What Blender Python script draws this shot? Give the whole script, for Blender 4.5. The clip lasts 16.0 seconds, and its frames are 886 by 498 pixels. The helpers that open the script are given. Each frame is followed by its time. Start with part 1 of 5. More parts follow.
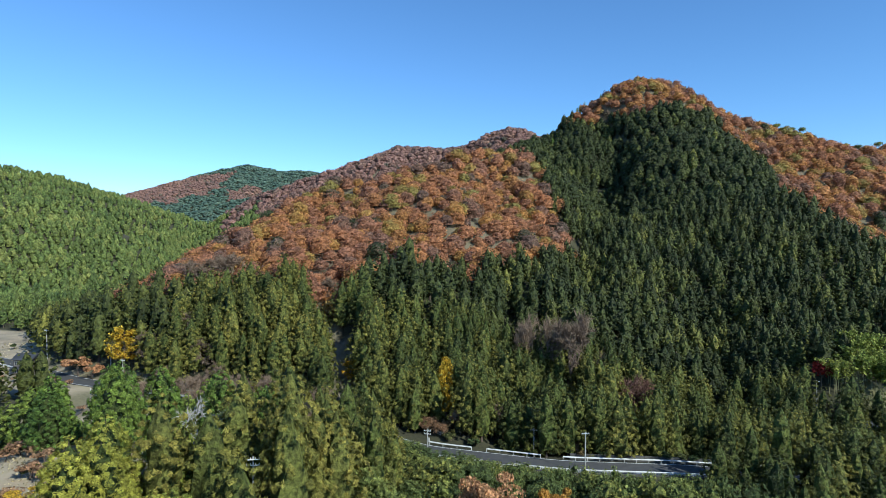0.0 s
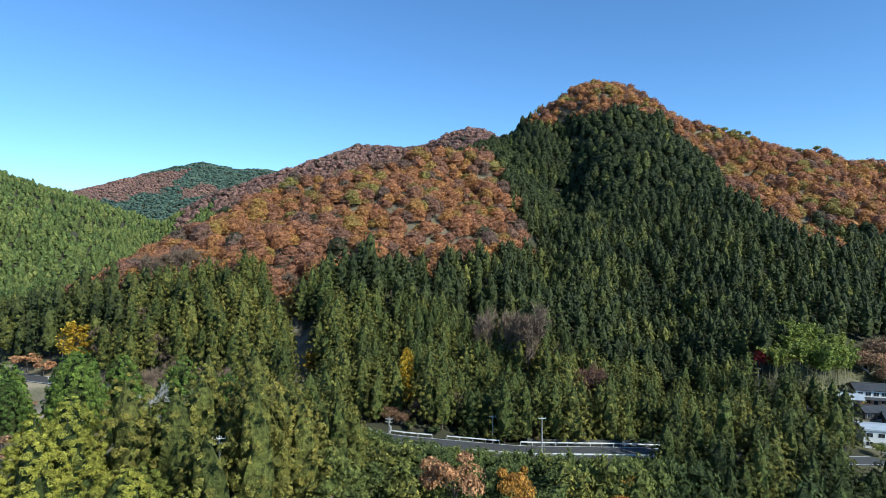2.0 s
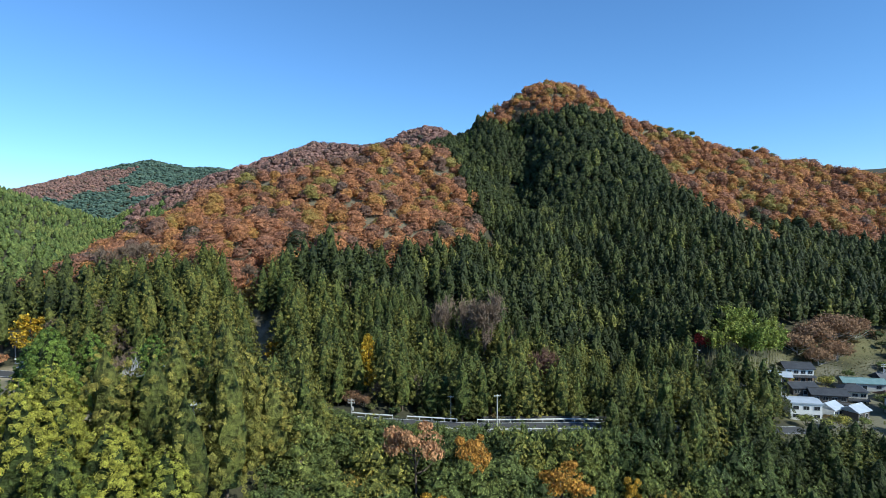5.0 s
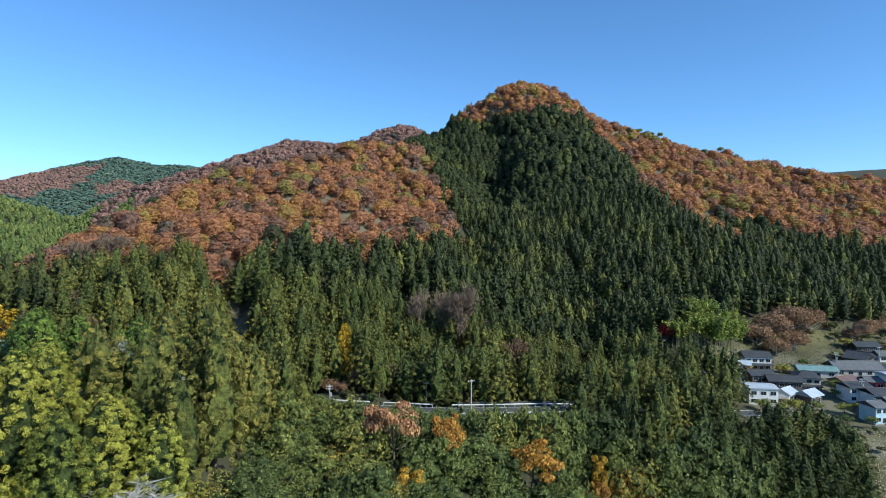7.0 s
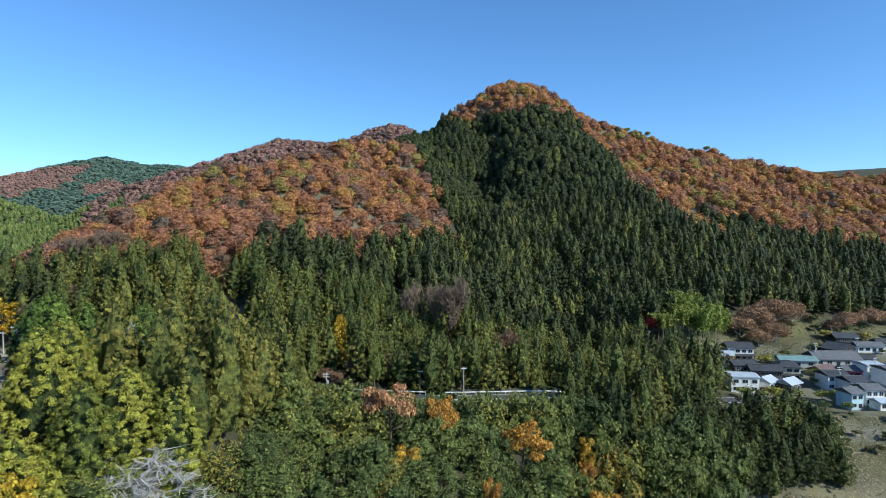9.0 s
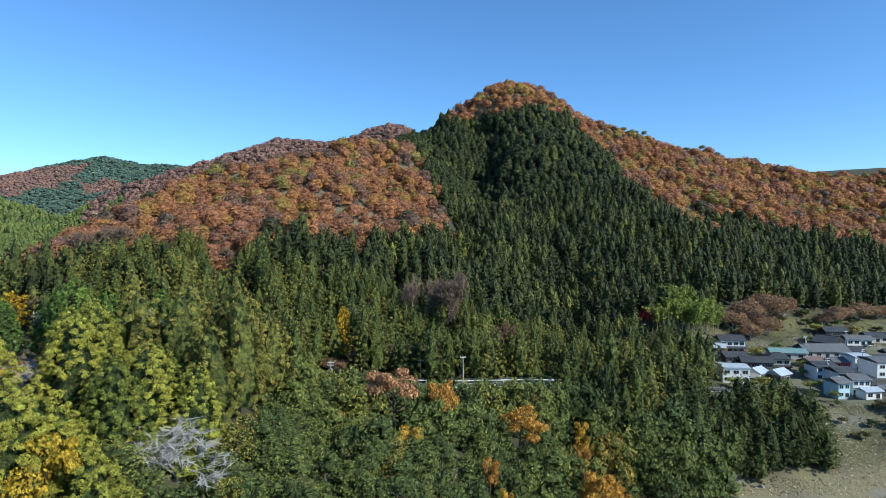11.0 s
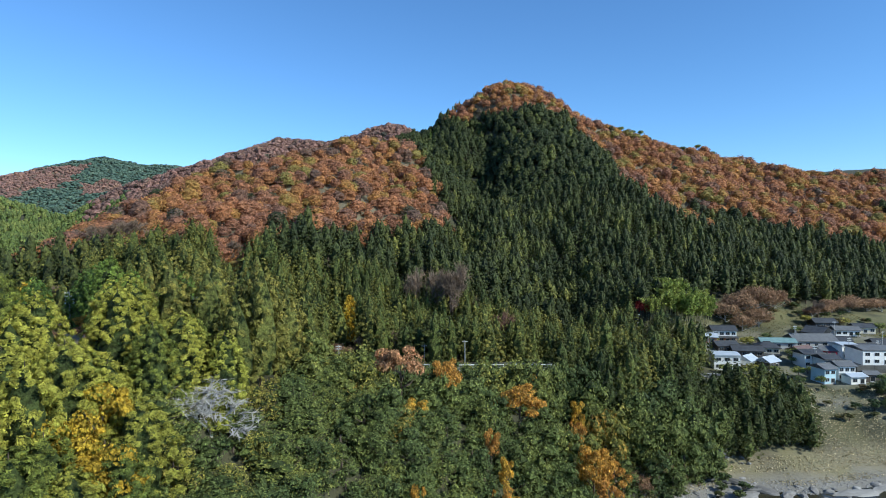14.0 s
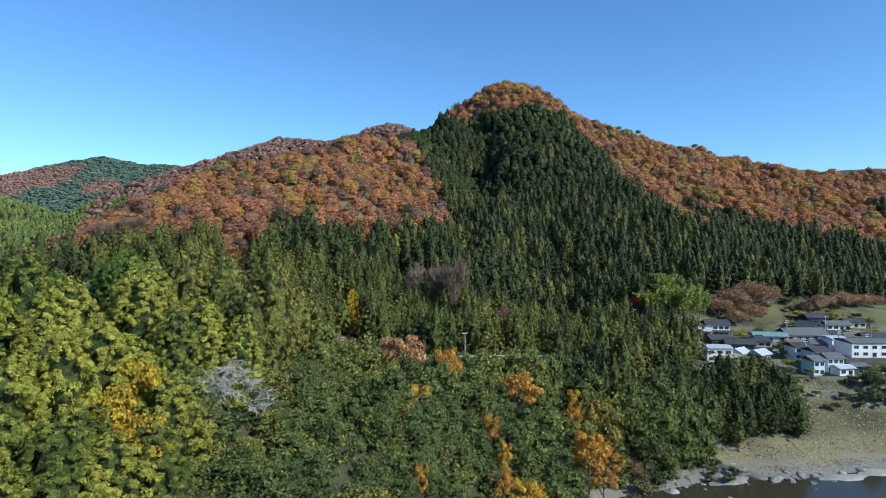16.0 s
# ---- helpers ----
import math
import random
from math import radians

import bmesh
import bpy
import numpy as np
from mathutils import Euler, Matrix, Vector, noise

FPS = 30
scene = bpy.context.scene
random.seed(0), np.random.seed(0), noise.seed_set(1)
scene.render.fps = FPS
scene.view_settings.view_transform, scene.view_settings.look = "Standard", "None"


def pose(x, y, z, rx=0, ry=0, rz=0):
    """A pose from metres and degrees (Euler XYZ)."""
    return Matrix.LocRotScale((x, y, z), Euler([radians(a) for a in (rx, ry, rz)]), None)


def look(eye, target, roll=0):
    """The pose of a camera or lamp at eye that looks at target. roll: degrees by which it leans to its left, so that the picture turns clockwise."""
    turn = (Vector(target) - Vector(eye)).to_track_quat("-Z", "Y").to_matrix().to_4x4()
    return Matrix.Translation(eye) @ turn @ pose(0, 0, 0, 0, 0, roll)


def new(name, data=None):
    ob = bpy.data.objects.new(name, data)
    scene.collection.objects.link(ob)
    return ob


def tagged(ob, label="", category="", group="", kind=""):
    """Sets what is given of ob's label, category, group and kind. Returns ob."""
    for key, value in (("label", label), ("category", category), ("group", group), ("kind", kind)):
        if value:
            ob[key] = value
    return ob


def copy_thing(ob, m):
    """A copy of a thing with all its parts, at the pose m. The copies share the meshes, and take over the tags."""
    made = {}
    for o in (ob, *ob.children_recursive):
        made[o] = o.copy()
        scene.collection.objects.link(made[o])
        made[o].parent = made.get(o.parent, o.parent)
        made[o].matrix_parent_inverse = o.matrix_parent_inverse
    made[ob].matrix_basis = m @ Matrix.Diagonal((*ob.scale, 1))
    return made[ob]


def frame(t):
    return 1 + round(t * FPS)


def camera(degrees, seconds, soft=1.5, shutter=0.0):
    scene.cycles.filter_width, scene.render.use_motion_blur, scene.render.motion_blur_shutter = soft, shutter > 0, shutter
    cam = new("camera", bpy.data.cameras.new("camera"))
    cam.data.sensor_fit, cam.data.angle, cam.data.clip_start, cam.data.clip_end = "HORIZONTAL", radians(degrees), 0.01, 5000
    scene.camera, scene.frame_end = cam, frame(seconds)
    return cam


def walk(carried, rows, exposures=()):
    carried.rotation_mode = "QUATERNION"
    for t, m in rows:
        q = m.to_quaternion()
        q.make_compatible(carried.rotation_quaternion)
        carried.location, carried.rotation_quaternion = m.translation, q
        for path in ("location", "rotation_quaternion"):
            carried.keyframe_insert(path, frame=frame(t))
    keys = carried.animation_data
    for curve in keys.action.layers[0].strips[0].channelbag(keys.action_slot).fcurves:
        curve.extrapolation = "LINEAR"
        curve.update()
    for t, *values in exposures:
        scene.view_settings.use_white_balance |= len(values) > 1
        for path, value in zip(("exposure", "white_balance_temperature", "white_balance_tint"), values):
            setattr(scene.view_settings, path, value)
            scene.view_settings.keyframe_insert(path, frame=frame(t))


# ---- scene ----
cam = camera(73.5, 16.0, soft=0.5)
PATH = [
    (0, (2.115, 42.291, 83.914), (1.702, 44.248, 83.855), -0.2),
    (0.5, (2.318, 41.497, 83.401), (1.912, 43.454, 83.343), -0.2),
    (1, (2.32, 40.665, 82.854), (1.951, 42.63, 82.796), -0.1),
    (1.5, (2.417, 39.753, 82.336), (2.095, 41.726, 82.277), -0.1),
    (2, (2.339, 38.844, 81.772), (2.06, 40.823, 81.714), -0.0),
    (2.5, (2.421, 37.779, 81.185), (2.176, 39.763, 81.126), -0.0),
    (3, (2.579, 36.774, 80.642), (2.357, 38.761, 80.584), -0.1),
    (3.5, (2.563, 35.651, 80.063), (2.359, 37.64, 80.005), -0.1),
    (4, (2.758, 34.331, 79.575), (2.576, 36.322, 79.516), -0.1),
    (6.5, (2.288, 27.71, 76.709), (2.223, 29.708, 76.651), -0.1),
    (7, (2.214, 26.25, 76.008), (2.169, 28.249, 75.95), -0.0),
    (7.5, (2.033, 24.82, 75.45), (2.001, 26.819, 75.393), -0.1),
    (8, (1.8, 23.515, 74.826), (1.779, 25.515, 74.769), -0.0),
    (8.5, (1.571, 22.137, 74.329), (1.556, 24.136, 74.272), -0.1),
    (9, (1.531, 20.557, 73.931), (1.519, 22.556, 73.873), -0.1),
    (11.5, (0.725, 12.961, 71.538), (0.72, 14.961, 71.48), -0.1),
    (12, (0.539, 11.55, 71.028), (0.534, 13.549, 70.971), -0.1),
    (12.5, (0.411, 10.159, 70.417), (0.406, 12.158, 70.36), -0.1),
    (13, (0.181, 8.856, 69.786), (0.178, 10.856, 69.73), -0.1),
    (13.5, (-0.148, 7.508, 69.147), (-0.15, 9.507, 69.093), -0.1),
    (14, (-0.368, 5.901, 68.663), (-0.368, 7.9, 68.609), -0.1),
    (14.5, (-0.515, 4.283, 68.216), (-0.514, 6.282, 68.162), -0.1),
    (15, (-0.763, 2.757, 67.761), (-0.76, 4.756, 67.708), -0.1),
    (15.5, (-1.019, 1.198, 67.392), (-1.014, 3.197, 67.339), -0.1),
    (16, (-1.009, -0.309, 67.119), (-1.005, 1.69, 67.065), -0.1),
]
walk(cam, [(t, look(eye, target, roll)) for t, eye, target, roll in PATH], [(0, 0.35, 5300, 1), (16, 0.35, 5300, 1)])

# ---- world and sun ----
SUN_AZ, SUN_EL = radians(120), radians(35)     # clockwise from +y, above the horizon
to_sun = Vector((math.sin(SUN_AZ) * math.cos(SUN_EL), math.cos(SUN_AZ) * math.cos(SUN_EL), math.sin(SUN_EL)))
world = bpy.data.worlds.new("sky")
world.use_nodes = True
scene.world = world
wn = world.node_tree
sky = wn.nodes.new("ShaderNodeTexSky")
sky.sky_type = "NISHITA"
sky.sun_disc = False
sky.sun_elevation, sky.sun_rotation = SUN_EL, SUN_AZ
sky.altitude, sky.air_density, sky.dust_density, sky.ozone_density = 800, 1.0, 0.0, 5.4
wn.nodes["Background"].inputs["Strength"].default_value = 0.125
wn.links.new(sky.outputs[0], wn.nodes["Background"].inputs["Color"])
sun_data = bpy.data.lights.new("sun", "SUN")
sun_data.energy, sun_data.angle, sun_data.color = 5.0, radians(0.6), (1.0, 0.88, 0.70)
sun = new("sun", sun_data)
sun.matrix_world = look(to_sun * 900, (0, 0, 0))

# ---- materials ----
def nodes_of(name):
    m = bpy.data.materials.new(name)
    m.use_nodes = True
    return m, m.node_tree.nodes, m.node_tree.links, m.node_tree.nodes["Principled BSDF"]


def ramp(nodes, stops):
    r = nodes.new("ShaderNodeValToRGB")
    e = r.color_ramp.elements
    while len(e) < len(stops):
        e.new(0.5)
    for el, (p, c) in zip(e, stops):
        el.position, el.color = p, (*c, 1)
    return r


def maths(nodes, links, op, a, b):
    n = nodes.new("ShaderNodeMath")
    n.operation = op
    for i, v in enumerate((a, b)):
        if isinstance(v, (int, float)):
            n.inputs[i].default_value = v
        else:
            links.new(v, n.inputs[i])
    return n.outputs[0]


def leaf_material(name, stops, single=False, island=0.18, thin=0.22, fine=4.5, gaps=0.0, tuft=1.1):
    """Foliage: colour from the tree's own tint, each spray a little different, broken up finely into leaves and the
    gaps between them, with the shade between tufts in the colour.
    """
    m, nodes, links, p = nodes_of(name)
    r = ramp(nodes, stops)
    if single:
        base = nodes.new("ShaderNodeObjectInfo").outputs["Random"]
    else:
        a = nodes.new("ShaderNodeAttribute")
        a.attribute_name = "tint"
        base = a.outputs["Fac"]
    geo = nodes.new("ShaderNodeNewGeometry")
    n = nodes.new("ShaderNodeTexNoise")
    n.inputs["Scale"].default_value, n.inputs["Detail"].default_value, n.inputs["Roughness"].default_value = fine, 3, 0.65
    links.new(geo.outputs["Position"], n.inputs["Vector"])
    spread = maths(nodes, links, "MULTIPLY", maths(nodes, links, "SUBTRACT", geo.outputs["Random Per Island"], 0.5), island)
    links.new(maths(nodes, links, "ADD", base, spread), r.inputs[0])
    hsv = nodes.new("ShaderNodeHueSaturation")
    links.new(r.outputs[0], hsv.inputs["Color"])
    n3 = nodes.new("ShaderNodeTexNoise")       # tufts of leaves: tips lightened, the hollows' shade put into the colour
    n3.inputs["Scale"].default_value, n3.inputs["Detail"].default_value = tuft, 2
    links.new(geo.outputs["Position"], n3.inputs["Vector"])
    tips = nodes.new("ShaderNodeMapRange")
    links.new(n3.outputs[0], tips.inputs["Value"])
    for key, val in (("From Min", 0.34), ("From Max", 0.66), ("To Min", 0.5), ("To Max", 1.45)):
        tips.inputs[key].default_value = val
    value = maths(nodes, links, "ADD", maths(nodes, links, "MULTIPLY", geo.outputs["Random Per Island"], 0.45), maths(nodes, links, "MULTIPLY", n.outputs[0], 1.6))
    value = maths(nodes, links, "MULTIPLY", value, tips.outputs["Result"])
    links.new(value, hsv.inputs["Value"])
    links.new(hsv.outputs[0], p.inputs["Base Color"])
    p.inputs["Roughness"].default_value = 0.6
    p.inputs["Specular IOR Level"].default_value = 0.25
    b = nodes.new("ShaderNodeBump")
    b.inputs["Strength"].default_value, b.inputs["Distance"].default_value = 1.0, 0.5
    relief = maths(nodes, links, "ADD", maths(nodes, links, "MULTIPLY", n.outputs[0], 0.6), maths(nodes, links, "MULTIPLY", n3.outputs[0], 1.5 / tuft))
    links.new(relief, b.inputs["Height"])
    links.new(b.outputs[0], p.inputs["Normal"])
    tr = nodes.new("ShaderNodeBsdfTranslucent")
    links.new(hsv.outputs[0], tr.inputs["Color"])
    mix = nodes.new("ShaderNodeMixShader")
    mix.inputs[0].default_value = thin
    links.new(p.outputs[0], mix.inputs[1])
    links.new(tr.outputs[0], mix.inputs[2])
    out = mix.outputs[0]
    if gaps:
        n2 = nodes.new("ShaderNodeTexNoise")
        n2.inputs["Scale"].default_value, n2.inputs["Detail"].default_value = fine * 1.1, 1
        links.new(geo.outputs["Position"], n2.inputs["Vector"])
        clear = nodes.new("ShaderNodeBsdfTransparent")
        cut = nodes.new("ShaderNodeMixShader")
        links.new(maths(nodes, links, "GREATER_THAN", n2.outputs[0], 1 - gaps), cut.inputs[0])
        links.new(out, cut.inputs[1])
        links.new(clear.outputs[0], cut.inputs[2])
        out = cut.outputs[0]
    links.new(out, nodes["Material Output"].inputs["Surface"])
    return m


def plain_material(name, a, b, scale=1.0, rough=0.8, bump=0.3, metal=0.0, fine=8.0, single=0.0):
    """A weathered surface: two colours mixed by stains at one scale and grain at a finer one."""
    m, nodes, links, p = nodes_of(name)
    co = nodes.new("ShaderNodeTexCoord").outputs["Object"]
    n1, n2 = nodes.new("ShaderNodeTexNoise"), nodes.new("ShaderNodeTexNoise")
    for n, s in ((n1, scale), (n2, scale * fine)):
        n.inputs["Scale"].default_value = s
        n.inputs["Detail"].default_value = 5
        links.new(co, n.inputs["Vector"])
    fac = maths(nodes, links, "ADD", maths(nodes, links, "MULTIPLY", n1.outputs[0], 0.65), maths(nodes, links, "MULTIPLY", n2.outputs[0], 0.35))
    if single:
        o = nodes.new("ShaderNodeObjectInfo").outputs["Random"]
        fac = maths(nodes, links, "ADD", fac, maths(nodes, links, "MULTIPLY", maths(nodes, links, "SUBTRACT", o, 0.5), single))
    r = ramp(nodes, [(0.3, a), (0.7, b)])
    links.new(fac, r.inputs[0])
    links.new(r.outputs[0], p.inputs["Base Color"])
    p.inputs["Roughness"].default_value, p.inputs["Metallic"].default_value = rough, metal
    if bump:
        bp = nodes.new("ShaderNodeBump")
        bp.inputs["Strength"].default_value = bump
        bp.inputs["Distance"].default_value = 0.05
        links.new(n2.outputs[0], bp.inputs["Height"])
        links.new(bp.outputs[0], p.inputs["Normal"])
    return m


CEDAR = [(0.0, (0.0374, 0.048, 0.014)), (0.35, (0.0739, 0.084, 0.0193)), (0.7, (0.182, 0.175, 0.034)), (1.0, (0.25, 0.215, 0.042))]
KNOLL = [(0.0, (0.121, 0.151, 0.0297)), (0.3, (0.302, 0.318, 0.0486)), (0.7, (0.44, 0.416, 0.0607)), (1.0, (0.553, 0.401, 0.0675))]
AUTUMN = [(0.0, (0.05, 0.065, 0.025)), (0.08, (0.18, 0.12, 0.09)), (0.3, (0.30, 0.145, 0.085)), (0.6, (0.39, 0.175, 0.075)), (0.85, (0.42, 0.22, 0.06)), (1.0, (0.26, 0.22, 0.06))]
RUST = [(0.0, (0.07, 0.085, 0.05)), (0.2, (0.18, 0.115, 0.09)), (0.6, (0.26, 0.145, 0.115)), (1.0, (0.28, 0.17, 0.11))]
BROAD = [(0.0, (0.107, 0.142, 0.0487)), (0.4, (0.179, 0.213, 0.059)), (0.75, (0.272, 0.284, 0.0641)), (0.92, (0.372, 0.324, 0.0641)), (1.0, (0.515, 0.311, 0.0577))]
FARGREEN = [(0.0, (0.065, 0.10, 0.028)), (0.5, (0.12, 0.155, 0.038)), (1.0, (0.19, 0.20, 0.05))]
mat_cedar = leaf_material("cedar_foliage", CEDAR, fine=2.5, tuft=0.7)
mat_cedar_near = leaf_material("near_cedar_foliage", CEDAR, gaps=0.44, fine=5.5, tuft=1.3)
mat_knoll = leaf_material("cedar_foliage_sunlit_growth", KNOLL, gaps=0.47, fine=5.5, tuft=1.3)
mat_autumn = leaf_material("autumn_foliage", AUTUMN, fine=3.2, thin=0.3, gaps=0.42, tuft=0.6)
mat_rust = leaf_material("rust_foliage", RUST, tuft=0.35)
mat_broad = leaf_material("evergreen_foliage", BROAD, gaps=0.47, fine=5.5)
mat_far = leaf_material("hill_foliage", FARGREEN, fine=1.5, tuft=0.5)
# Distant woods: green pulled towards blue, the air's haze put into the colour.
mat_hazy_wood = leaf_material("hazy_evergreen_foliage", [(0.0, (0.06, 0.10, 0.075)), (0.5, (0.095, 0.14, 0.10)), (1.0, (0.13, 0.165, 0.105))], fine=0.5, tuft=0.12)
mat_bark = plain_material("bark", (0.07, 0.05, 0.038), (0.16, 0.12, 0.09), 1.5, 0.9)
mat_asphalt = plain_material("asphalt", (0.045, 0.045, 0.047), (0.075, 0.074, 0.072), 0.6, 0.85, 0.2)
mat_concrete = plain_material("concrete", (0.20, 0.19, 0.17), (0.36, 0.35, 0.32), 0.5, 0.9)
mat_white_steel = plain_material("white_paint", (0.62, 0.62, 0.60), (0.80, 0.80, 0.78), 1.2, 0.5, 0.1)
mat_pole = plain_material("pole_concrete", (0.34, 0.33, 0.31), (0.46, 0.45, 0.43), 0.8, 0.8)
mat_stained = plain_material("stained_concrete", (0.045, 0.044, 0.04), (0.12, 0.116, 0.105), 0.35, 0.9)
mat_rock = plain_material("rock", (0.13, 0.12, 0.11), (0.34, 0.32, 0.29), 0.7, 0.9, 0.8, single=0.5)
mat_pale_bark = plain_material("pale_bark", (0.29, 0.275, 0.25), (0.48, 0.46, 0.43), 1.5, 0.9)
mat_twig = plain_material("twig_bark", (0.16, 0.112, 0.075), (0.27, 0.195, 0.135), 1.5, 0.9)
mat_red_twig = plain_material("reddish_twigs", (0.14, 0.075, 0.05), (0.23, 0.125, 0.085), 1.5, 0.9)
mat_ginkgo = leaf_material("ginkgo_leaves", [(0.0, (0.55, 0.36, 0.03)), (1.0, (0.70, 0.50, 0.05))], True, 0.5, 0.35)
mat_orange = leaf_material("orange_leaves", [(0.0, (0.50, 0.25, 0.06)), (0.5, (0.60, 0.35, 0.05)), (1.0, (0.64, 0.44, 0.05))], True, 0.35, 0.3)
mat_gold = leaf_material("golden_leaves", [(0.0, (0.48, 0.33, 0.03)), (1.0, (0.58, 0.42, 0.04))], True, 0.4, 0.3)
mat_salmon = leaf_material("salmon_leaves", [(0.0, (0.48, 0.24, 0.12)), (1.0, (0.52, 0.29, 0.14))], True, 0.5, 0.25)
mat_maple = leaf_material("red_leaves", [(0.0, (0.22, 0.02, 0.02)), (1.0, (0.32, 0.04, 0.03))], True, 0.5, 0.3)
mat_brown = leaf_material("brown_leaves", [(0.0, (0.25, 0.145, 0.08)), (1.0, (0.36, 0.225, 0.125))], True, 0.5, 0.2)
mat_bamboo = leaf_material("bamboo_leaves", [(0.0, (0.187, 0.242, 0.044)), (1.0, (0.341, 0.363, 0.077))], True, 0.5, 0.3)
mat_culm = plain_material("bamboo_culm", (0.22, 0.20, 0.09), (0.34, 0.31, 0.15), 1.0, 0.6)
mat_tile_dark = plain_material("dark_roof_tile", (0.028, 0.029, 0.032), (0.065, 0.067, 0.072), 0.7, 0.62, 0.4)
mat_tile_grey = plain_material("grey_roof_tile", (0.085, 0.087, 0.09), (0.15, 0.152, 0.155), 0.7, 0.65, 0.4)
mat_metal_roof = plain_material("pale_metal_roof", (0.34, 0.38, 0.42), (0.48, 0.51, 0.55), 0.5, 0.4, 0.1)
mat_brown_roof = plain_material("brown_roof_tile", (0.10, 0.06, 0.055), (0.18, 0.12, 0.10), 0.7, 0.6, 0.4)
mat_green_roof = plain_material("green_metal_roof", (0.13, 0.21, 0.20), (0.22, 0.31, 0.30), 0.5, 0.45, 0.1)
mat_white_wall = plain_material("white_wall", (0.66, 0.65, 0.62), (0.82, 0.81, 0.78), 0.4, 0.8, 0.1)
mat_cream_wall = plain_material("cream_wall", (0.50, 0.45, 0.35), (0.66, 0.60, 0.48), 0.4, 0.8, 0.1)
mat_dark_wall = plain_material("dark_timber_wall", (0.05, 0.042, 0.036), (0.11, 0.09, 0.075), 0.6, 0.8, 0.2)
mat_grey_wall = plain_material("grey_wall", (0.32, 0.32, 0.31), (0.45, 0.45, 0.44), 0.4, 0.8, 0.1)
mat_red_wall = plain_material("red_wall", (0.45, 0.03, 0.05), (0.62, 0.06, 0.09), 0.4, 0.6, 0.1)
mat_blue_wall = plain_material("light_blue_wall", (0.36, 0.52, 0.58), (0.50, 0.64, 0.70), 0.4, 0.7, 0.1)
mat_brick_wall = plain_material("orange_brown_wall", (0.34, 0.15, 0.08), (0.46, 0.24, 0.14), 0.4, 0.8, 0.1)
mat_frame = plain_material("window_frame_metal", (0.30, 0.30, 0.30), (0.45, 0.45, 0.45), 1.0, 0.5, 0.0)
mat_line = plain_material("road_paint", (0.60, 0.60, 0.58), (0.78, 0.78, 0.76), 1.0, 0.7, 0.0)
mat_gravel = plain_material("gravel", (0.19, 0.18, 0.165), (0.36, 0.345, 0.32), 0.6, 0.9, 0.6)
mat_straw = leaf_material("dry_grass_blades", [(0.0, (0.26, 0.23, 0.11)), (0.5, (0.42, 0.35, 0.20)), (1.0, (0.54, 0.46, 0.30))], False, 0.6, 0.2)
mat_meadow = leaf_material("meadow_grass_blades", [(0.0, (0.08, 0.09, 0.03)), (0.5, (0.15, 0.14, 0.055)), (1.0, (0.22, 0.18, 0.085))], False, 0.6, 0.2)
mat_car = plain_material("white_car_paint", (0.66, 0.66, 0.66), (0.74, 0.74, 0.74), 0.4, 0.25, 0.0)
mat_rubber = plain_material("rubber", (0.02, 0.02, 0.02), (0.035, 0.035, 0.035), 2.0, 0.9, 0.0)


def glass_material():
    m, nodes, links, p = nodes_of("window_glass")
    p.inputs["Base Color"].default_value = (0.03, 0.035, 0.04, 1)
    p.inputs["Roughness"].default_value = 0.08
    p.inputs["IOR"].default_value = 1.5
    return m


mat_glass = glass_material()
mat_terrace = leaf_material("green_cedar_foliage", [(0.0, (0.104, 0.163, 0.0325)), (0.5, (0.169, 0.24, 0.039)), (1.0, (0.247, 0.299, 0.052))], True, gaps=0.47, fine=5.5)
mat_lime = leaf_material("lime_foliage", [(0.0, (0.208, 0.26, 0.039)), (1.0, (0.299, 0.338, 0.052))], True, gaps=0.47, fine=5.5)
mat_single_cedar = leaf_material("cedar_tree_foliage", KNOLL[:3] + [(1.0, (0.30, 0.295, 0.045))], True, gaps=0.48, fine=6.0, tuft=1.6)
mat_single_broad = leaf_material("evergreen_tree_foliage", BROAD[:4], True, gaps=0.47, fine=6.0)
# Inner twigs' brown-green, with the shade between leaf tufts put into the colour.
mat_inner_shade = leaf_material("shaded_inner_foliage", [(0.0, (0.0516, 0.0684, 0.017)), (0.5, (0.0859, 0.106, 0.0227)), (1.0, (0.127, 0.131, 0.0284))], tuft=1.5)
mat_shrub = leaf_material("shrub_leaves", [(0.0, (0.06, 0.09, 0.03)), (0.5, (0.12, 0.13, 0.04)), (1.0, (0.19, 0.13, 0.055))], True)


def water_material():
    m, nodes, links, p = nodes_of("river_water")
    p.inputs["Base Color"].default_value = (0.040, 0.036, 0.022, 1)
    p.inputs["Roughness"].default_value = 0.08
    p.inputs["IOR"].default_value = 1.33
    co = nodes.new("ShaderNodeTexCoord").outputs["Object"]
    n = nodes.new("ShaderNodeTexNoise")
    n.inputs["Scale"].default_value, n.inputs["Detail"].default_value = 0.9, 5
    links.new(co, n.inputs["Vector"])
    b = nodes.new("ShaderNodeBump")
    b.inputs["Strength"].default_value, b.inputs["Distance"].default_value = 0.16, 0.15
    links.new(n.outputs[0], b.inputs["Height"])
    links.new(b.outputs[0], p.inputs["Normal"])
    return m


mat_water = water_material()


